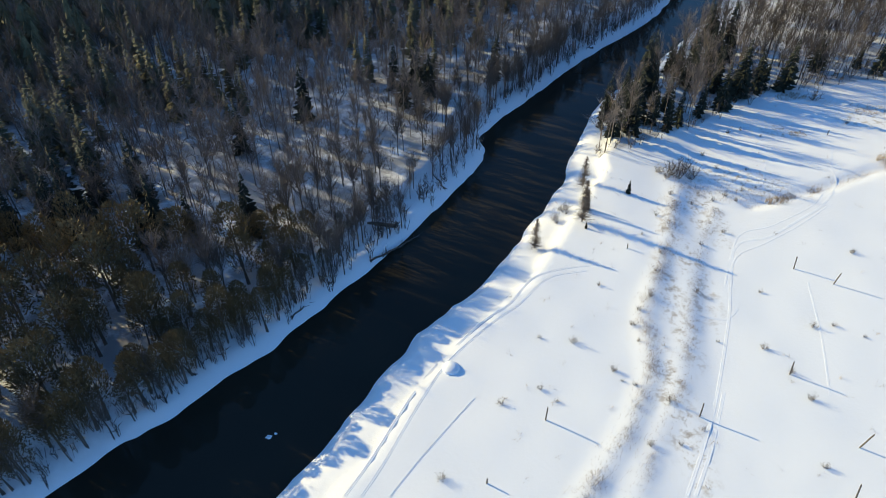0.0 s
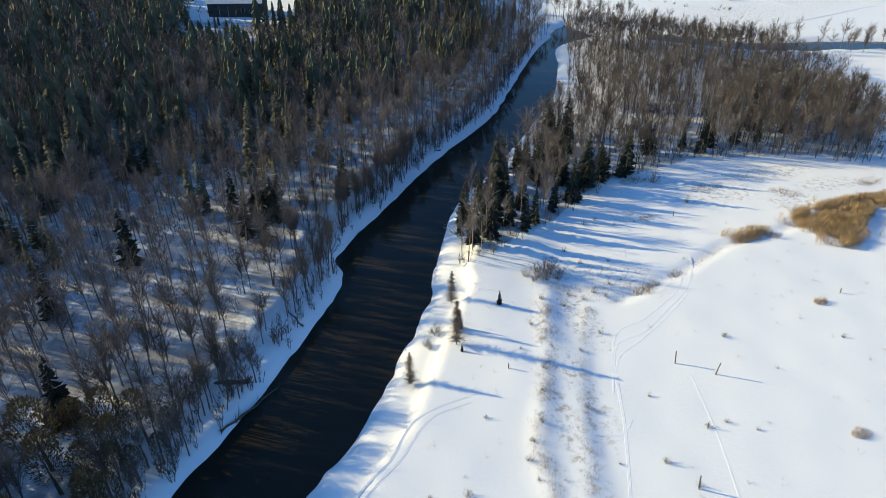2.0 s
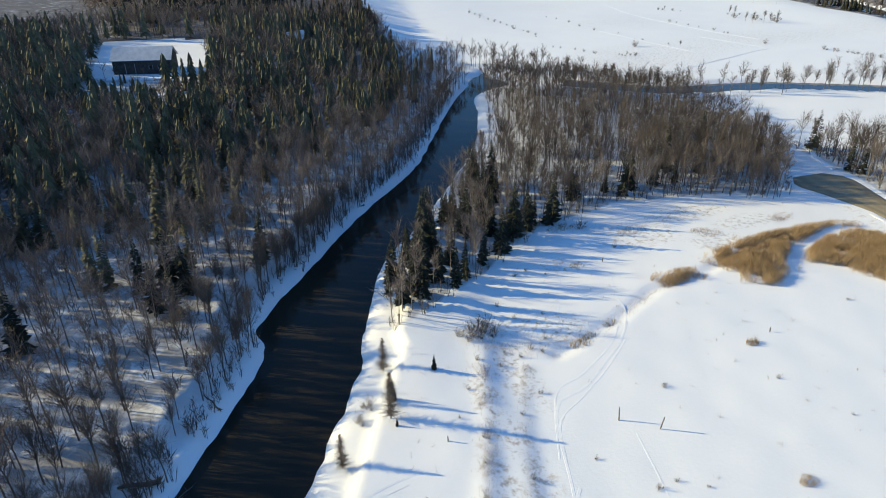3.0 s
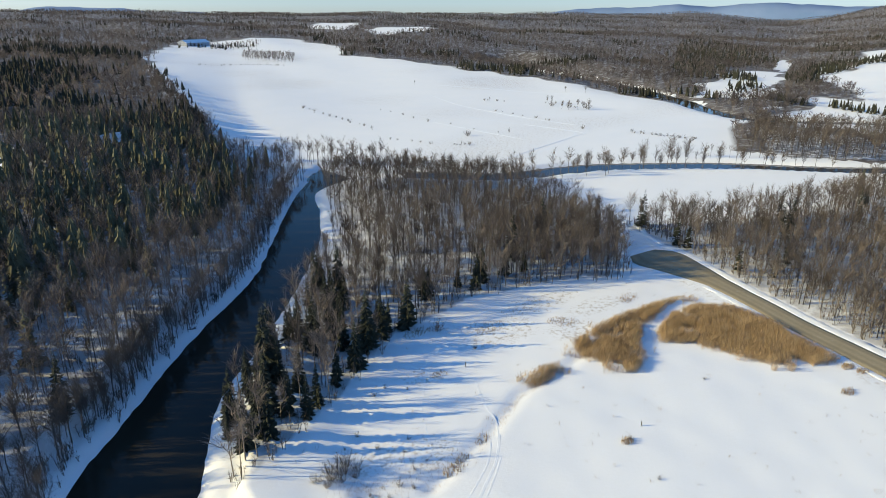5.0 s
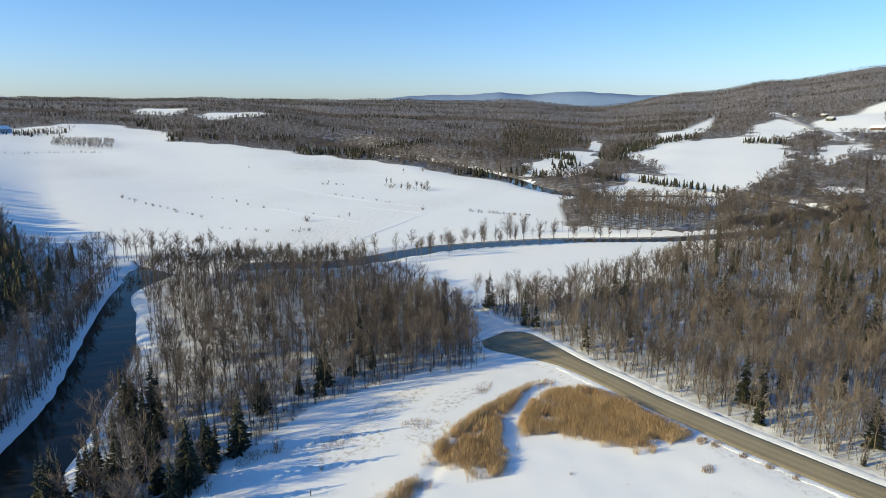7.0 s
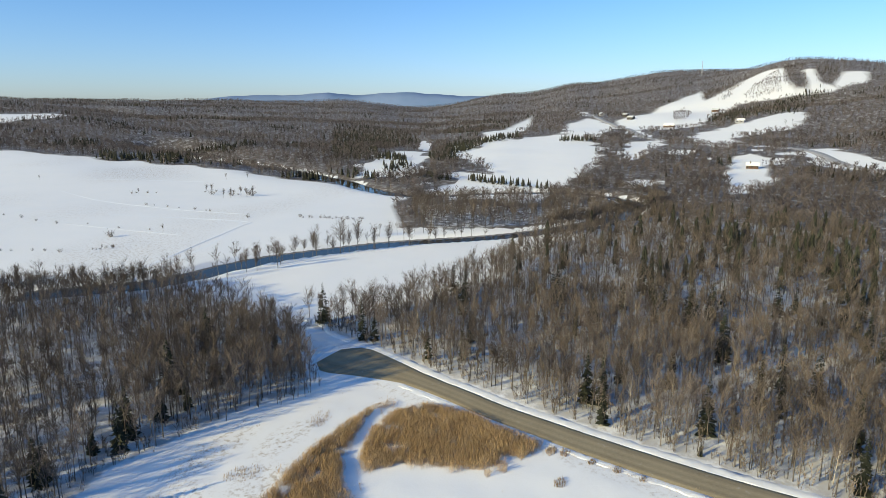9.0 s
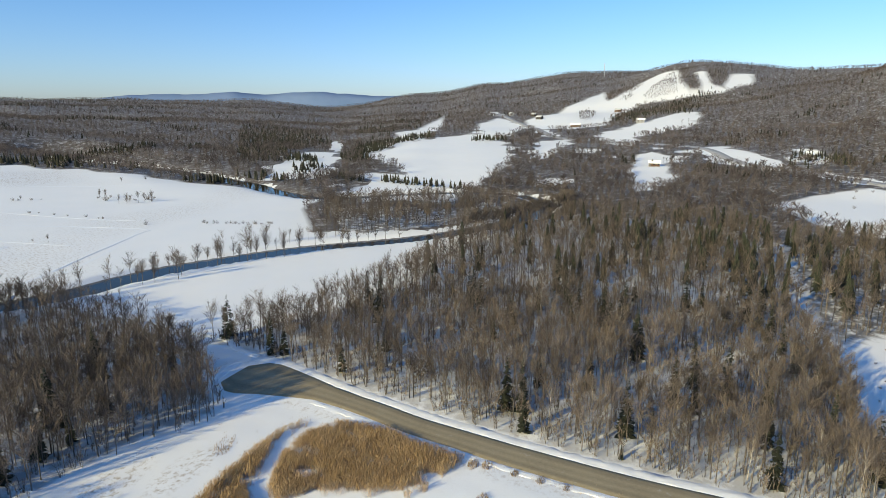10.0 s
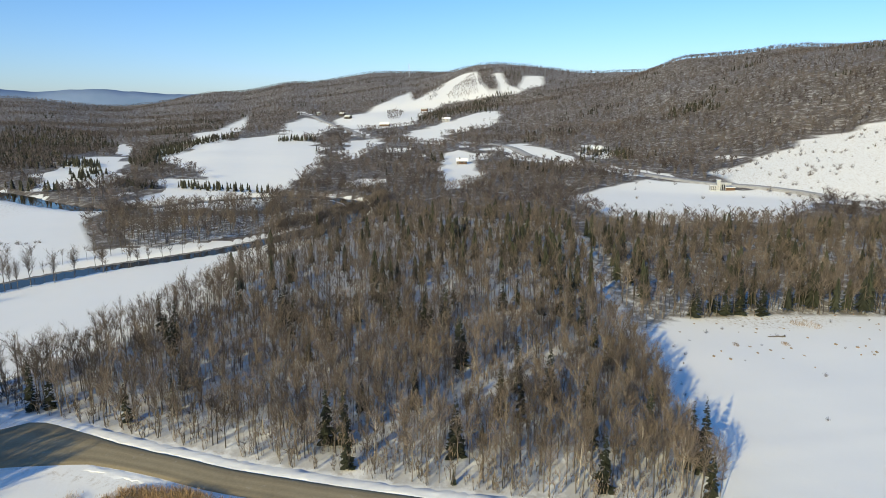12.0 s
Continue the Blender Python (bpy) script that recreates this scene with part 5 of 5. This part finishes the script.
# ---- tracks pressed into the snow, banks thrown up by the plough ----
RUTS = [(-1, -0.03), (-0.7, -0.003), (-0.5, 0.006), (-0.35, -0.01), (-0.1, -0.01), (0.0, 0.002), (0.1, -0.01), (0.35, -0.01), (0.5, 0.006), (0.7, -0.003), (1, -0.03)]
LOW = lambda x, y: land(x, y) + 0.014
TRACKS = [[(-8.9, 31.6), (-6.7, 35.6), (-3.2, 42.9), (-1.1, 46.8), (1.7, 50.1), (5.1, 54.0), (8.0, 56.4), (10.4, 59.9), (12.2, 61.6), (15.8, 63.0), (19.5, 63.6)],
          [(-7.4, 31.6), (-5.4, 35.4), (-2.2, 42.4), (0.2, 46.9), (2.6, 50.0), (6.2, 53.8), (9.2, 56.4), (11.6, 59.4), (14.2, 61.6), (18.5, 62.6)],
          [(22.1, 31.7), (25.3, 36.9), (29.1, 43.9), (34.2, 55.0), (39.5, 67.9), (45.2, 70.5), (52, 75), (56.1, 78), (60.8, 83.5), (62.8, 89.2), (66.3, 96)],
          [(22.9, 31.7), (26.0, 36.7), (29.6, 43.5)],
          [(40.6, 43.1), (43.5, 51.2), (46.3, 61.0)],
          [(64.0, 106.3), (56.1, 95.8), (53.0, 91.0), (48.4, 81.0), (47.4, 77.7)],
          [(-4.8, 31.6), (-2.9, 34.4), (0.9, 39.5), (3.3, 42.6)],
          [(30.4, 55.2), (33.5, 54.4), (35.6, 56.2)], [(36.2, 60.0), (39.0, 66.0), (44.0, 69.0), (51, 73.4), (56.5, 77.6)], [(35.6, 60.5), (41.0, 70.6), (46.5, 73.0), (54, 77.5), (58, 81.6)], [(262, 261), (225, 240), (182, 223), (155, 217)], [(262, 261), (264, 268), (260, 298), (251, 340)]]
for k, line in enumerate(TRACKS):
    ribbon(smooth_line(line, 1.2 if k < 10 else 6), (0.12 if k in (4, 5, 6, 8, 9) else 0.2) if k < 10 else 0.9, LOW, "snow_track", SNOW, "double rut of a vehicle pressed into the snow", "track", 0.06, [(o, h * (1.3 if k in (0, 1, 6) else 0.45)) for o, h in RUTS], k)

CREEKS = [[(293, 443), (282, 381), (280, 323), (283, 281)], [(221, 335), (223, 303), (226, 262)], [(260, 300), (266, 262), (255, 256), (223, 244), (185, 230), (160, 222)], [(323, 487), (353, 447), (379, 405), (418, 377)]]
for k, line in enumerate(CREEKS):
    ribbon(smooth_line(line, 4), 1.3, lambda x, y: land(x, y) + 0.05, "snow_drift", SNOW, "low drifted ridge along a frozen ditch in the field", "snow drift", 0.3, [(-1, -0.25), (-0.5, 0.06), (-0.1, 0.1), (0.3, -0.06), (1, -0.25)], 50 + k)
BERM = [(-1, -0.2), (-0.75, 0.05), (-0.5, 0.14), (-0.2, 0.12), (0.05, 0.2), (0.35, 0.1), (0.7, 0.05), (1, -0.2)]


def beside(line, off):
    p = np.array(line)
    d = np.gradient(p, axis=0)
    d /= np.linalg.norm(d, axis=1)[:, None]
    return [tuple(q) for q in p + np.stack([d[:, 1], -d[:, 0]], 1) * np.broadcast_to(np.asarray(off, float), (len(p),))[:, None]]


fine_road = smooth_line(ROAD, 0.8)
fine_road = [p for p in fine_road if p[1] < 119]
wide_here = np.interp([p[1] for p in fine_road], (60, 90, 97, 102, 108, 113, 117), (4.3, 4.1, 4.6, 5.8, 7.4, 8.9, 9.2))
ribbon(beside(fine_road, wide_here), 1.5, 0.03, "snow_bank", SNOW, "ploughed snow bank along the far side of the road", "snow bank", 0.28, [(o, h * 0.6) for o, h in BERM], 31)
ribbon(beside([p for p in fine_road if p[1] < 97], -3.9), 1.0, 0.0, "snow_bank", SNOW, "low ploughed snow bank on the field side of the road", "snow bank", 0.4, [(o, h * 0.4) for o, h in BERM], 32)
ribbon(smooth_line([(147.5, 120), (150, 127), (154, 133), (156, 140), (154.5, 150)], 1.2), 1.2, 0.05, "snow_bank", SNOW, "snow bank closing the end of the road", "snow bank", 0.22, BERM, 33)
ribbon(smooth_line([(129.0, 119.4), (133, 121.2), (138, 122.0), (143, 122.2)], 1.2), 1.1, 0.0, "snow_bank", SNOW, "snow bank round the widened road end", "snow bank", 0.22, BERM, 34)


# ---- buildings ----
def part(name, bm, material, parent, label=""):
    me = bpy.data.meshes.new(name)
    bm.normal_update()
    bm.to_mesh(me)
    bm.free()
    me.materials.append(material)
    ob = new(name, me)
    ob.parent = parent
    return tagged(ob, label)


def slab(lo, hi):
    bm = bmesh.new()
    bmesh.ops.create_cube(bm, size=1)
    for v in bm.verts:
        v.co = Vector([lo[i] + (v.co[i] + 0.5) * (hi[i] - lo[i]) for i in range(3)])
    return bm


def gable(x, wide, eave, ridge, thick=0.25):
    """A gable wall standing across x."""
    bm = bmesh.new()
    shape = [(-wide / 2, -1.0), (wide / 2, -1.0), (wide / 2, eave), (0, ridge), (-wide / 2, eave)]
    a, b = ([bm.verts.new((x + o, y, z)) for y, z in shape] for o in (-thick / 2, thick / 2))
    bm.faces.new(a)
    bm.faces.new(b[::-1])
    for k in range(5):
        bm.faces.new((a[k], b[k], b[(k + 1) % 5], a[(k + 1) % 5]))
    bmesh.ops.recalc_face_normals(bm, faces=bm.faces)
    return bm


def slope(long, wide, eave, ridge, side, over=0.6, thick=0.18, lift=0.0):
    """One half of a pitched roof."""
    bm = bmesh.new()
    fall = (ridge - eave) / (wide / 2)
    y1, z1 = side * (wide / 2 + over), eave - fall * over + lift
    pts = [(-long / 2 - over, 0, ridge + lift), (long / 2 + over, 0, ridge + lift), (long / 2 + over, y1, z1), (-long / 2 - over, y1, z1)]
    low, top = ([bm.verts.new((x, y, z + o)) for x, y, z in pts] for o in (0.02, thick + 0.02))
    bm.faces.new(low)
    bm.faces.new(top[::-1])
    for k in range(4):
        bm.faces.new((low[k], top[k], top[(k + 1) % 4], low[(k + 1) % 4]))
    bmesh.ops.recalc_face_normals(bm, faces=bm.faces)
    return bm


def pitched_house(name, x, y, turn, long, wide, eave, ridge, wall, roof, label, category, openings=(), chimney=False, sink=0.3):
    root = new(name)
    root.matrix_world = pose(x, y, float(land([x], [y])[0]) - sink + 0.3, 0, 0, turn)
    for s in (-1, 1):
        part("wall", slab((-long / 2, s * wide / 2 - 0.12, -1.0), (long / 2, s * wide / 2 + 0.12, eave)), wall, root)
        part("gable_wall", gable(s * (long / 2 - 0.13), wide - 0.25, eave, ridge), wall, root)
        part("roof", slope(long, wide, eave, ridge, s), roof, root)
    for kind, u, z, w, h, side in openings:
        o = part(kind, slab((u - w / 2, side * (wide / 2 + 0.13) - 0.04, z), (u + w / 2, side * (wide / 2 + 0.13) + 0.04, z + h)), GLASS_DARK if kind == "window" else DARKWOOD, root)
        for q in (-1, 1):
            part("frame", slab((u + q * w / 2 - 0.07, side * (wide / 2 + 0.16) - 0.05, z - 0.08), (u + q * w / 2 + 0.07, side * (wide / 2 + 0.16) + 0.05, z + h + 0.08)), PALE_WALL, o)
    if chimney:
        part("chimney", slab((long * 0.2 - 0.4, 0.6, eave), (long * 0.2 + 0.4, 1.4, ridge + 1.0)), GREYWOOD, root)
    return tagged(root, label, category)


pitched_house("barn", -11.0, 276.0, -12, 19.5, 11.0, 4.8, 8.2, DARKWOOD, METAL_ROOF, "long dark timber barn with a grey metal roof", "barn", [("barn_door", -4, 0.0, 3.2, 3.4, -1), ("window", 3, 1.6, 1.2, 1.0, -1), ("window", 6, 1.6, 1.2, 1.0, -1)])
pitched_house("cottage", 48, 311, 28, 10, 7, 3.0, 5.6, GREYWOOD, SNOW, "small cottage with a snow-covered roof among trees", "house", [("window", -2, 1.0, 1.2, 1.1, -1), ("door", 1.5, 0.0, 1.0, 2.1, -1)], True)
pitched_house("farm_shed", 258, 962, 35, 46, 14, 4.5, 8.0, PALE_WALL, SNOW, "long pale farm shed with a snowy roof beside trees", "farm building", [("barn_door", -8, 0.0, 4.0, 3.5, -1), ("window", 6, 1.4, 2.5, 1.0, -1)])
pitched_house("chalet", 614, 42, 92, 9, 6, 2.8, 4.8, WARM_WOOD, SNOW, "orange timber chalet with a snow-covered roof in a clearing", "house", [("window", -3.5, 1.2, 1.8, 1.5, 1), ("window", 0, 1.2, 1.8, 1.5, 1), ("door", 3.5, 0.0, 1.1, 2.1, 1)], True)
for k, (x, y, turn, wall, long, high) in enumerate([(1194, 245, 60, DARKWOOD, 16, 5), (1052, 163, 80, WARM_WOOD, 20, 4), (1341, 119, 70, WARM_WOOD, 16, 5), (1062, 68, 80, PALE_WALL, 16, 5), (1300, 320, 40, PALE_WALL, 14, 5), (672, -88, 80, GREYWOOD, 10, 3.2), (1250, 265, 60, DARKWOOD, 14, 5)]):
    pitched_house("house", x, y, turn, long * 0.75, 7, high * 0.75, high * 0.75 + 2.4, wall, SNOW if k % 2 else METAL_ROOF, "small house on the slope below the ski runs", "house", [("window", -3, 1.3, 1.6, 1.4, 1), ("window", 3, 1.3, 1.6, 1.4, 1)])


def lodge(x, y, turn):
    """The pale building with a stair tower beside the road."""
    root = new("roadside_building")
    root.matrix_world = pose(x, y, float(land([x], [y])[0]), 0, 0, turn) @ Matrix.Scale(0.52, 4)
    part("tower", slab((-2.2, -2.5, -1), (2.2, 2.5, 12.5)), PALE_WALL, root, "pale square tower")
    part("tower_cap", slab((-2.5, -2.8, 12.5), (2.5, 2.8, 12.9)), SNOW, root)
    part("side_wing", slab((-9.5, -3.5, -1), (-2.2, 3.5, 5.5)), PALE_WALL, root)
    part("wing_roof", slab((-10.1, -4.1, 5.5), (-2.2, 4.1, 6.0)), METAL_ROOF, root)
    part("glazed_hall", slab((2.2, -3.8, -1), (8.0, 3.8, 7.5)), GLASS_DARK, root, "dark glazed hall")
    part("hall_roof", slab((2.2, -4.5, 7.5), (14.0, 4.5, 10.0)), PALE_WALL, root)
    for q in (3.0, 5.2, 7.6):
        part("pillar", slab((q - 0.25, -4.2, -1), (q + 0.25, -3.82, 7.5)), PALE_WALL, root)
    part("low_wing", slab((8.0, -4.0, -1), (19.0, 4.0, 3.8)), WARM_WOOD, root)
    part("low_roof", slab((7.8, -4.8, 3.8), (19.6, 4.8, 4.5)), METAL_ROOF, root)
    for q in (-8, -6, -4):
        for z in (0.8, 3.3):
            part("window", slab((q - 0.6, -3.58, z), (q + 0.6, -3.5, z + 1.4)), GLASS_DARK, root)
    return tagged(root, "pale modern building with a square tower beside the road", "building")


lodge(463, -124, -100)


def antenna(x, y, tall):
    root = new("radio_mast")
    root.matrix_world = pose(x, y, float(land([x], [y])[0]) - 1)
    for k in range(3):
        t = 6.283 * k / 3
        bm = bmesh.new()
        bmesh.ops.create_cone(bm, segments=6, radius1=0.5, radius2=0.3, depth=tall, cap_ends=True, matrix=Matrix.Translation((1.1 * math.cos(t), 1.1 * math.sin(t), tall / 2)))
        part("leg", bm, STEEL, root)
    for z in np.arange(4, tall, 4.0):
        part("brace", slab((-1.2, -1.2, z), (1.2, 1.2, z + 0.35)), STEEL, root)
    tagged(root, "slender white radio mast on the wooded ridge", "mast")


antenna(2330, 232, 46)


# ---- weeds along the old furrows and ditch ----
def weed_row(line, wide, per_metre, tall, seed, material):
    rng = np.random.RandomState(seed)
    p = np.array(smooth_line(line, 0.5))
    p = np.repeat(p, max(1, int(per_metre * 0.5)), 0)
    p = p + rng.normal(0, wide, p.shape)
    p = p[(0.7 * swell(p[:, 0], p[:, 1], 8, seed) + 0.5 * swell(p[:, 0], p[:, 1], 2, seed + 1) + 0.9 * rng.randn(len(p))) > 0.5]
    a = np.column_stack([p, land(p[:, 0], p[:, 1]) - 0.05])
    h = tall * rng.uniform(0.4, 1.2, len(p))
    top = a + np.column_stack([rng.normal(0, 0.2, (len(p), 2)), h])
    t = rng.uniform(0, 6.283, len(p))
    side = np.column_stack([np.cos(t), np.sin(t), 0 * t]) * 0.012
    v = np.stack([a - side, a + side, top], 1).reshape(-1, 3)
    ob = mesh_object("dry_weeds", v, np.arange(len(v)).reshape(-1, 3), [material], tints=np.repeat(rng.uniform(0.1, 0.85, len(p)), 3))
    tagged(ob, "dry brown weeds sticking out of a snowy furrow", "weeds", kind="stuff")


weed_row([(8, 24), (14, 33), (18, 38), (22.5, 46), (24, 55), (28, 63), (32, 73), (35, 80)], 0.6, 260, 0.5, 71, WEED)
weed_row([(15, 27), (20, 36), (25, 44), (29.5, 55), (36, 70), (40, 77)], 0.5, 150, 0.4, 74, WEED)
weed_row([(45, 78), (51, 80), (59, 83), (69, 88), (74, 89)], 0.5, 110, 0.55, 77, STRAW)
weed_row([(36, 84), (42, 81), (48, 82), (52, 80)], 1.4, 220, 0.55, 80, WEED)
weed_row([(121, 64), (119, 55), (117.4, 45), (115.8, 30)], 0.7, 90, 0.6, 83, STRAW)
weed_row([(96, 112), (84, 110), (70, 113)], 1.5, 120, 0.5, 86, STRAW)


def field_stalks():
    """Single dry stalks and small tufts scattered over the snowfield."""
    rng = np.random.RandomState(95)
    n = 420
    x, y = rng.uniform(5, 128, n), rng.uniform(24, 118, n)
    keep = (swell(x, y, 26, 96) > -0.4) & (shore(x, y) > 4) & (line_distance(x, y, ROAD_LINE) > 6) & ~inside(x, y, POINT_WOODS)
    c = np.column_stack([x, y])[keep]
    p = np.repeat(c, 7, 0)
    p = p + rng.normal(0, 0.22, p.shape)
    a = np.column_stack([p, land(p[:, 0], p[:, 1]) - 0.04])
    top = a + np.column_stack([rng.normal(0, 0.16, (len(p), 2)), rng.uniform(0.12, 0.5, len(p)) * np.repeat(rng.uniform(0.4, 1.3, len(c)), 7)])
    t = rng.uniform(0, 6.283, len(p))
    side = np.column_stack([np.cos(t), np.sin(t), 0 * t]) * 0.025
    v = np.stack([a - side, a + side, top], 1).reshape(-1, 3)
    ob = mesh_object("dry_stalks", v, np.arange(len(v)).reshape(-1, 3), [STRAW], tints=np.repeat(rng.uniform(0, 0.6, len(p)), 3))
    tagged(ob, "scattered dry stalks poking through the snowfield", "weeds", kind="stuff")


field_stalks()


def slope_scrub():
    """Leafless scrub on the cut slope above the far road and round the roadside field."""
    rng = np.random.RandomState(91)
    parts = []
    for ring, gap, share in ((SCRUB_SLOPE, 6.0, 0.4), (LODGE_FIELD, 11.0, 0.3), (STRIP_FIELD, 14.0, 0.3), (MAST_FIELD, 14.0, 0.3)):
        x, y = scatter(ring, gap, 92)
        keep = (rng.random_sample(len(x)) < share) & (line_distance(x, y, HIGHWAY_LINE) > 8) & (np.hypot(x - 463, y + 124) > 16)
        keep &= swell(x, y, 55, 93) + 0.5 * swell(x, y, 17, 94) > 0.0
        parts.append(np.column_stack([x, y])[keep])
    hedge = []
    for line, gap in (([(181, 425), (180, 393), (181, 352), (182, 331)], 6), ([(222, 397), (223, 325), (228, 285)], 14), ([(312, 403), (323, 394)], 2.5), ([(189, 270), (194, 265)], 1.2), ([(171, 301), (176, 289), (179, 277)], 5),
                      ([(288, 246), (294, 225), (298, 214)], 1.6), ([(345, 370), (353, 354), (347, 340), (357, 338)], 6), ([(285, 357), (285, 300)], 9), ([(188, 692), (238, 706), (273, 685)], 4)):
        hedge += smooth_line(line, gap)
    hedge = np.array(hedge)
    parts.append(hedge + rng.normal(0, 1.5, hedge.shape))
    p = np.concatenate(parts)
    spread_mesh("scrub", SHRUB_SHAPES, rng.randint(0, 4, len(p)), np.column_stack([p, land(p[:, 0], p[:, 1])]), rng.uniform(0.5, 1.5, len(p)) * np.where(p[:, 1] < -100, 1.5, 0.9), rng.uniform(0.3, 0.8, len(p)), [BARK, TWIGS], "scattered leafless scrub on open snow slopes", "scrub")


slope_scrub()


def snow_heap(x, y, wide, high):
    """A small rounded heap of shovelled snow."""
    s = Shape(17)
    n, m = 14, 5
    rows = [[(wide * math.cos(1.571 * i / m) * math.cos(6.2832 * k / n) * s.rng.uniform(0.92, 1.08), wide * math.cos(1.571 * i / m) * math.sin(6.2832 * k / n) * s.rng.uniform(0.92, 1.08), high * math.sin(1.571 * i / m) - 0.08) for k in range(n)] for i in range(m + 1)]
    v = [p for row in rows for p in row]
    f = [(i * n + k, i * n + (k + 1) % n, (i + 1) * n + (k + 1) % n, (i + 1) * n + k) for i in range(m) for k in range(n)]
    ob = mesh_object("snow_heap", v, f, [SNOW], smooth=True)
    ob.location = (x, y, float(land([x], [y])[0]))
    tagged(ob, "small rounded heap of snow on the river bank", "snow heap")


snow_heap(0.9, 46.6, 1.0, 0.6)


# ---- fallen wood and ice along the river ----
def fallen_log(x, y, turn, long, thick, tilt):
    """A toppled trunk with a root plate and broken limbs."""
    root = new("fallen_log")
    root.matrix_world = pose(x, y, float(land([x], [y])[0]) + thick * 0.8, 0, tilt, turn)
    s = Shape(int(x * 7 + y))
    n, ring = 7, 6
    v = [(long * i / (n - 1), thick * (1 - 0.6 * i / (n - 1)) * math.cos(6.2832 * k / ring) + 0.12 * math.sin(i * 1.7), thick * (1 - 0.6 * i / (n - 1)) * math.sin(6.2832 * k / ring)) for i in range(n) for k in range(ring)]
    f = [(i * ring + k, i * ring + (k + 1) % ring, (i + 1) * ring + (k + 1) % ring, (i + 1) * ring + k) for i in range(n - 1) for k in range(ring)]
    mesh_object("trunk", v, f, [BARK], root, tints=np.full(len(v), 0.4))
    for k in range(7):
        a = Vector((long * s.rng.uniform(0.3, 0.95), 0, 0))
        s.spike(a, a + Vector((s.rng.uniform(0.2, 1.2), s.rng.uniform(-1.2, 1.2), s.rng.uniform(0.1, 1.2))), 0.05, 0, 3)
    bv, bf, bm_ = s.arrays()
    mesh_object("broken_limbs", bv, bf, [BARK], root, tints=np.full(len(bv), 0.4))
    r = Shape(5)
    for k in range(16):
        t = 6.2832 * k / 16
        r.spike((0, 0, 0), (r.rng.uniform(-0.5, 0.1), math.cos(t) * thick * r.rng.uniform(1.8, 3.2), math.sin(t) * thick * r.rng.uniform(1.8, 3.2)), thick * 0.5, 0, 3)
    rv, rf, rm = r.arrays()
    mesh_object("root_plate", rv, rf, [BARK], root, tints=np.full(len(rv), 0.2))
    tagged(root, "toppled dark tree trunk lying on the snowy bank", "log", "fallen logs on the bank")


for x, y, turn, long, thick, tilt in [(-6.6, 73.2, 175, 6.0, 0.32, -4), (-9.5, 66.5, 40, 5.0, 0.16, 2), (-8.0, 68.0, 44, 6.5, 0.14, 1), (0.4, 83.5, 120, 3.5, 0.14, -12), (34.0, 141.0, 200, 4.0, 0.14, -6), (-27, 46.4, 150, 3.0, 0.12, -8), (-18, 55.5, 60, 3.5, 0.12, 0), (146, 6.5, 30, 7.0, 0.16, -5), (139, 8.5, 80, 5.0, 0.14, -6), (194, -38, 95, 4.0, 0.2, 0)]:
    fallen_log(x, y, turn, long, thick, tilt)


def ice_floe(x, y, wide, seed):
    rng = random.Random(seed)
    n = 9
    ring = [(wide * rng.uniform(0.6, 1.1) * math.cos(6.2832 * k / n) * 1.4, wide * rng.uniform(0.6, 1.1) * math.sin(6.2832 * k / n)) for k in range(n)]
    v = [(a, b, -0.06) for a, b in ring] + [(a * 0.94, b * 0.94, 0.05) for a, b in ring] + [(0, 0, 0.07)]
    f = []
    for k in range(n):
        j = (k + 1) % n
        f += [(k, j, n + j), (k, n + j, n + k), (n + k, n + j, 2 * n)]
    ob = mesh_object("ice_floe", v, f, [SNOW])
    ob.location = (x, y, -1.18)
    tagged(ob, "small white floe of ice adrift on dark water", "ice", "ice floes")


ice_floe(-17.6, 39.2, 0.3, 1)
ice_floe(-17.0, 39.6, 0.14, 2)
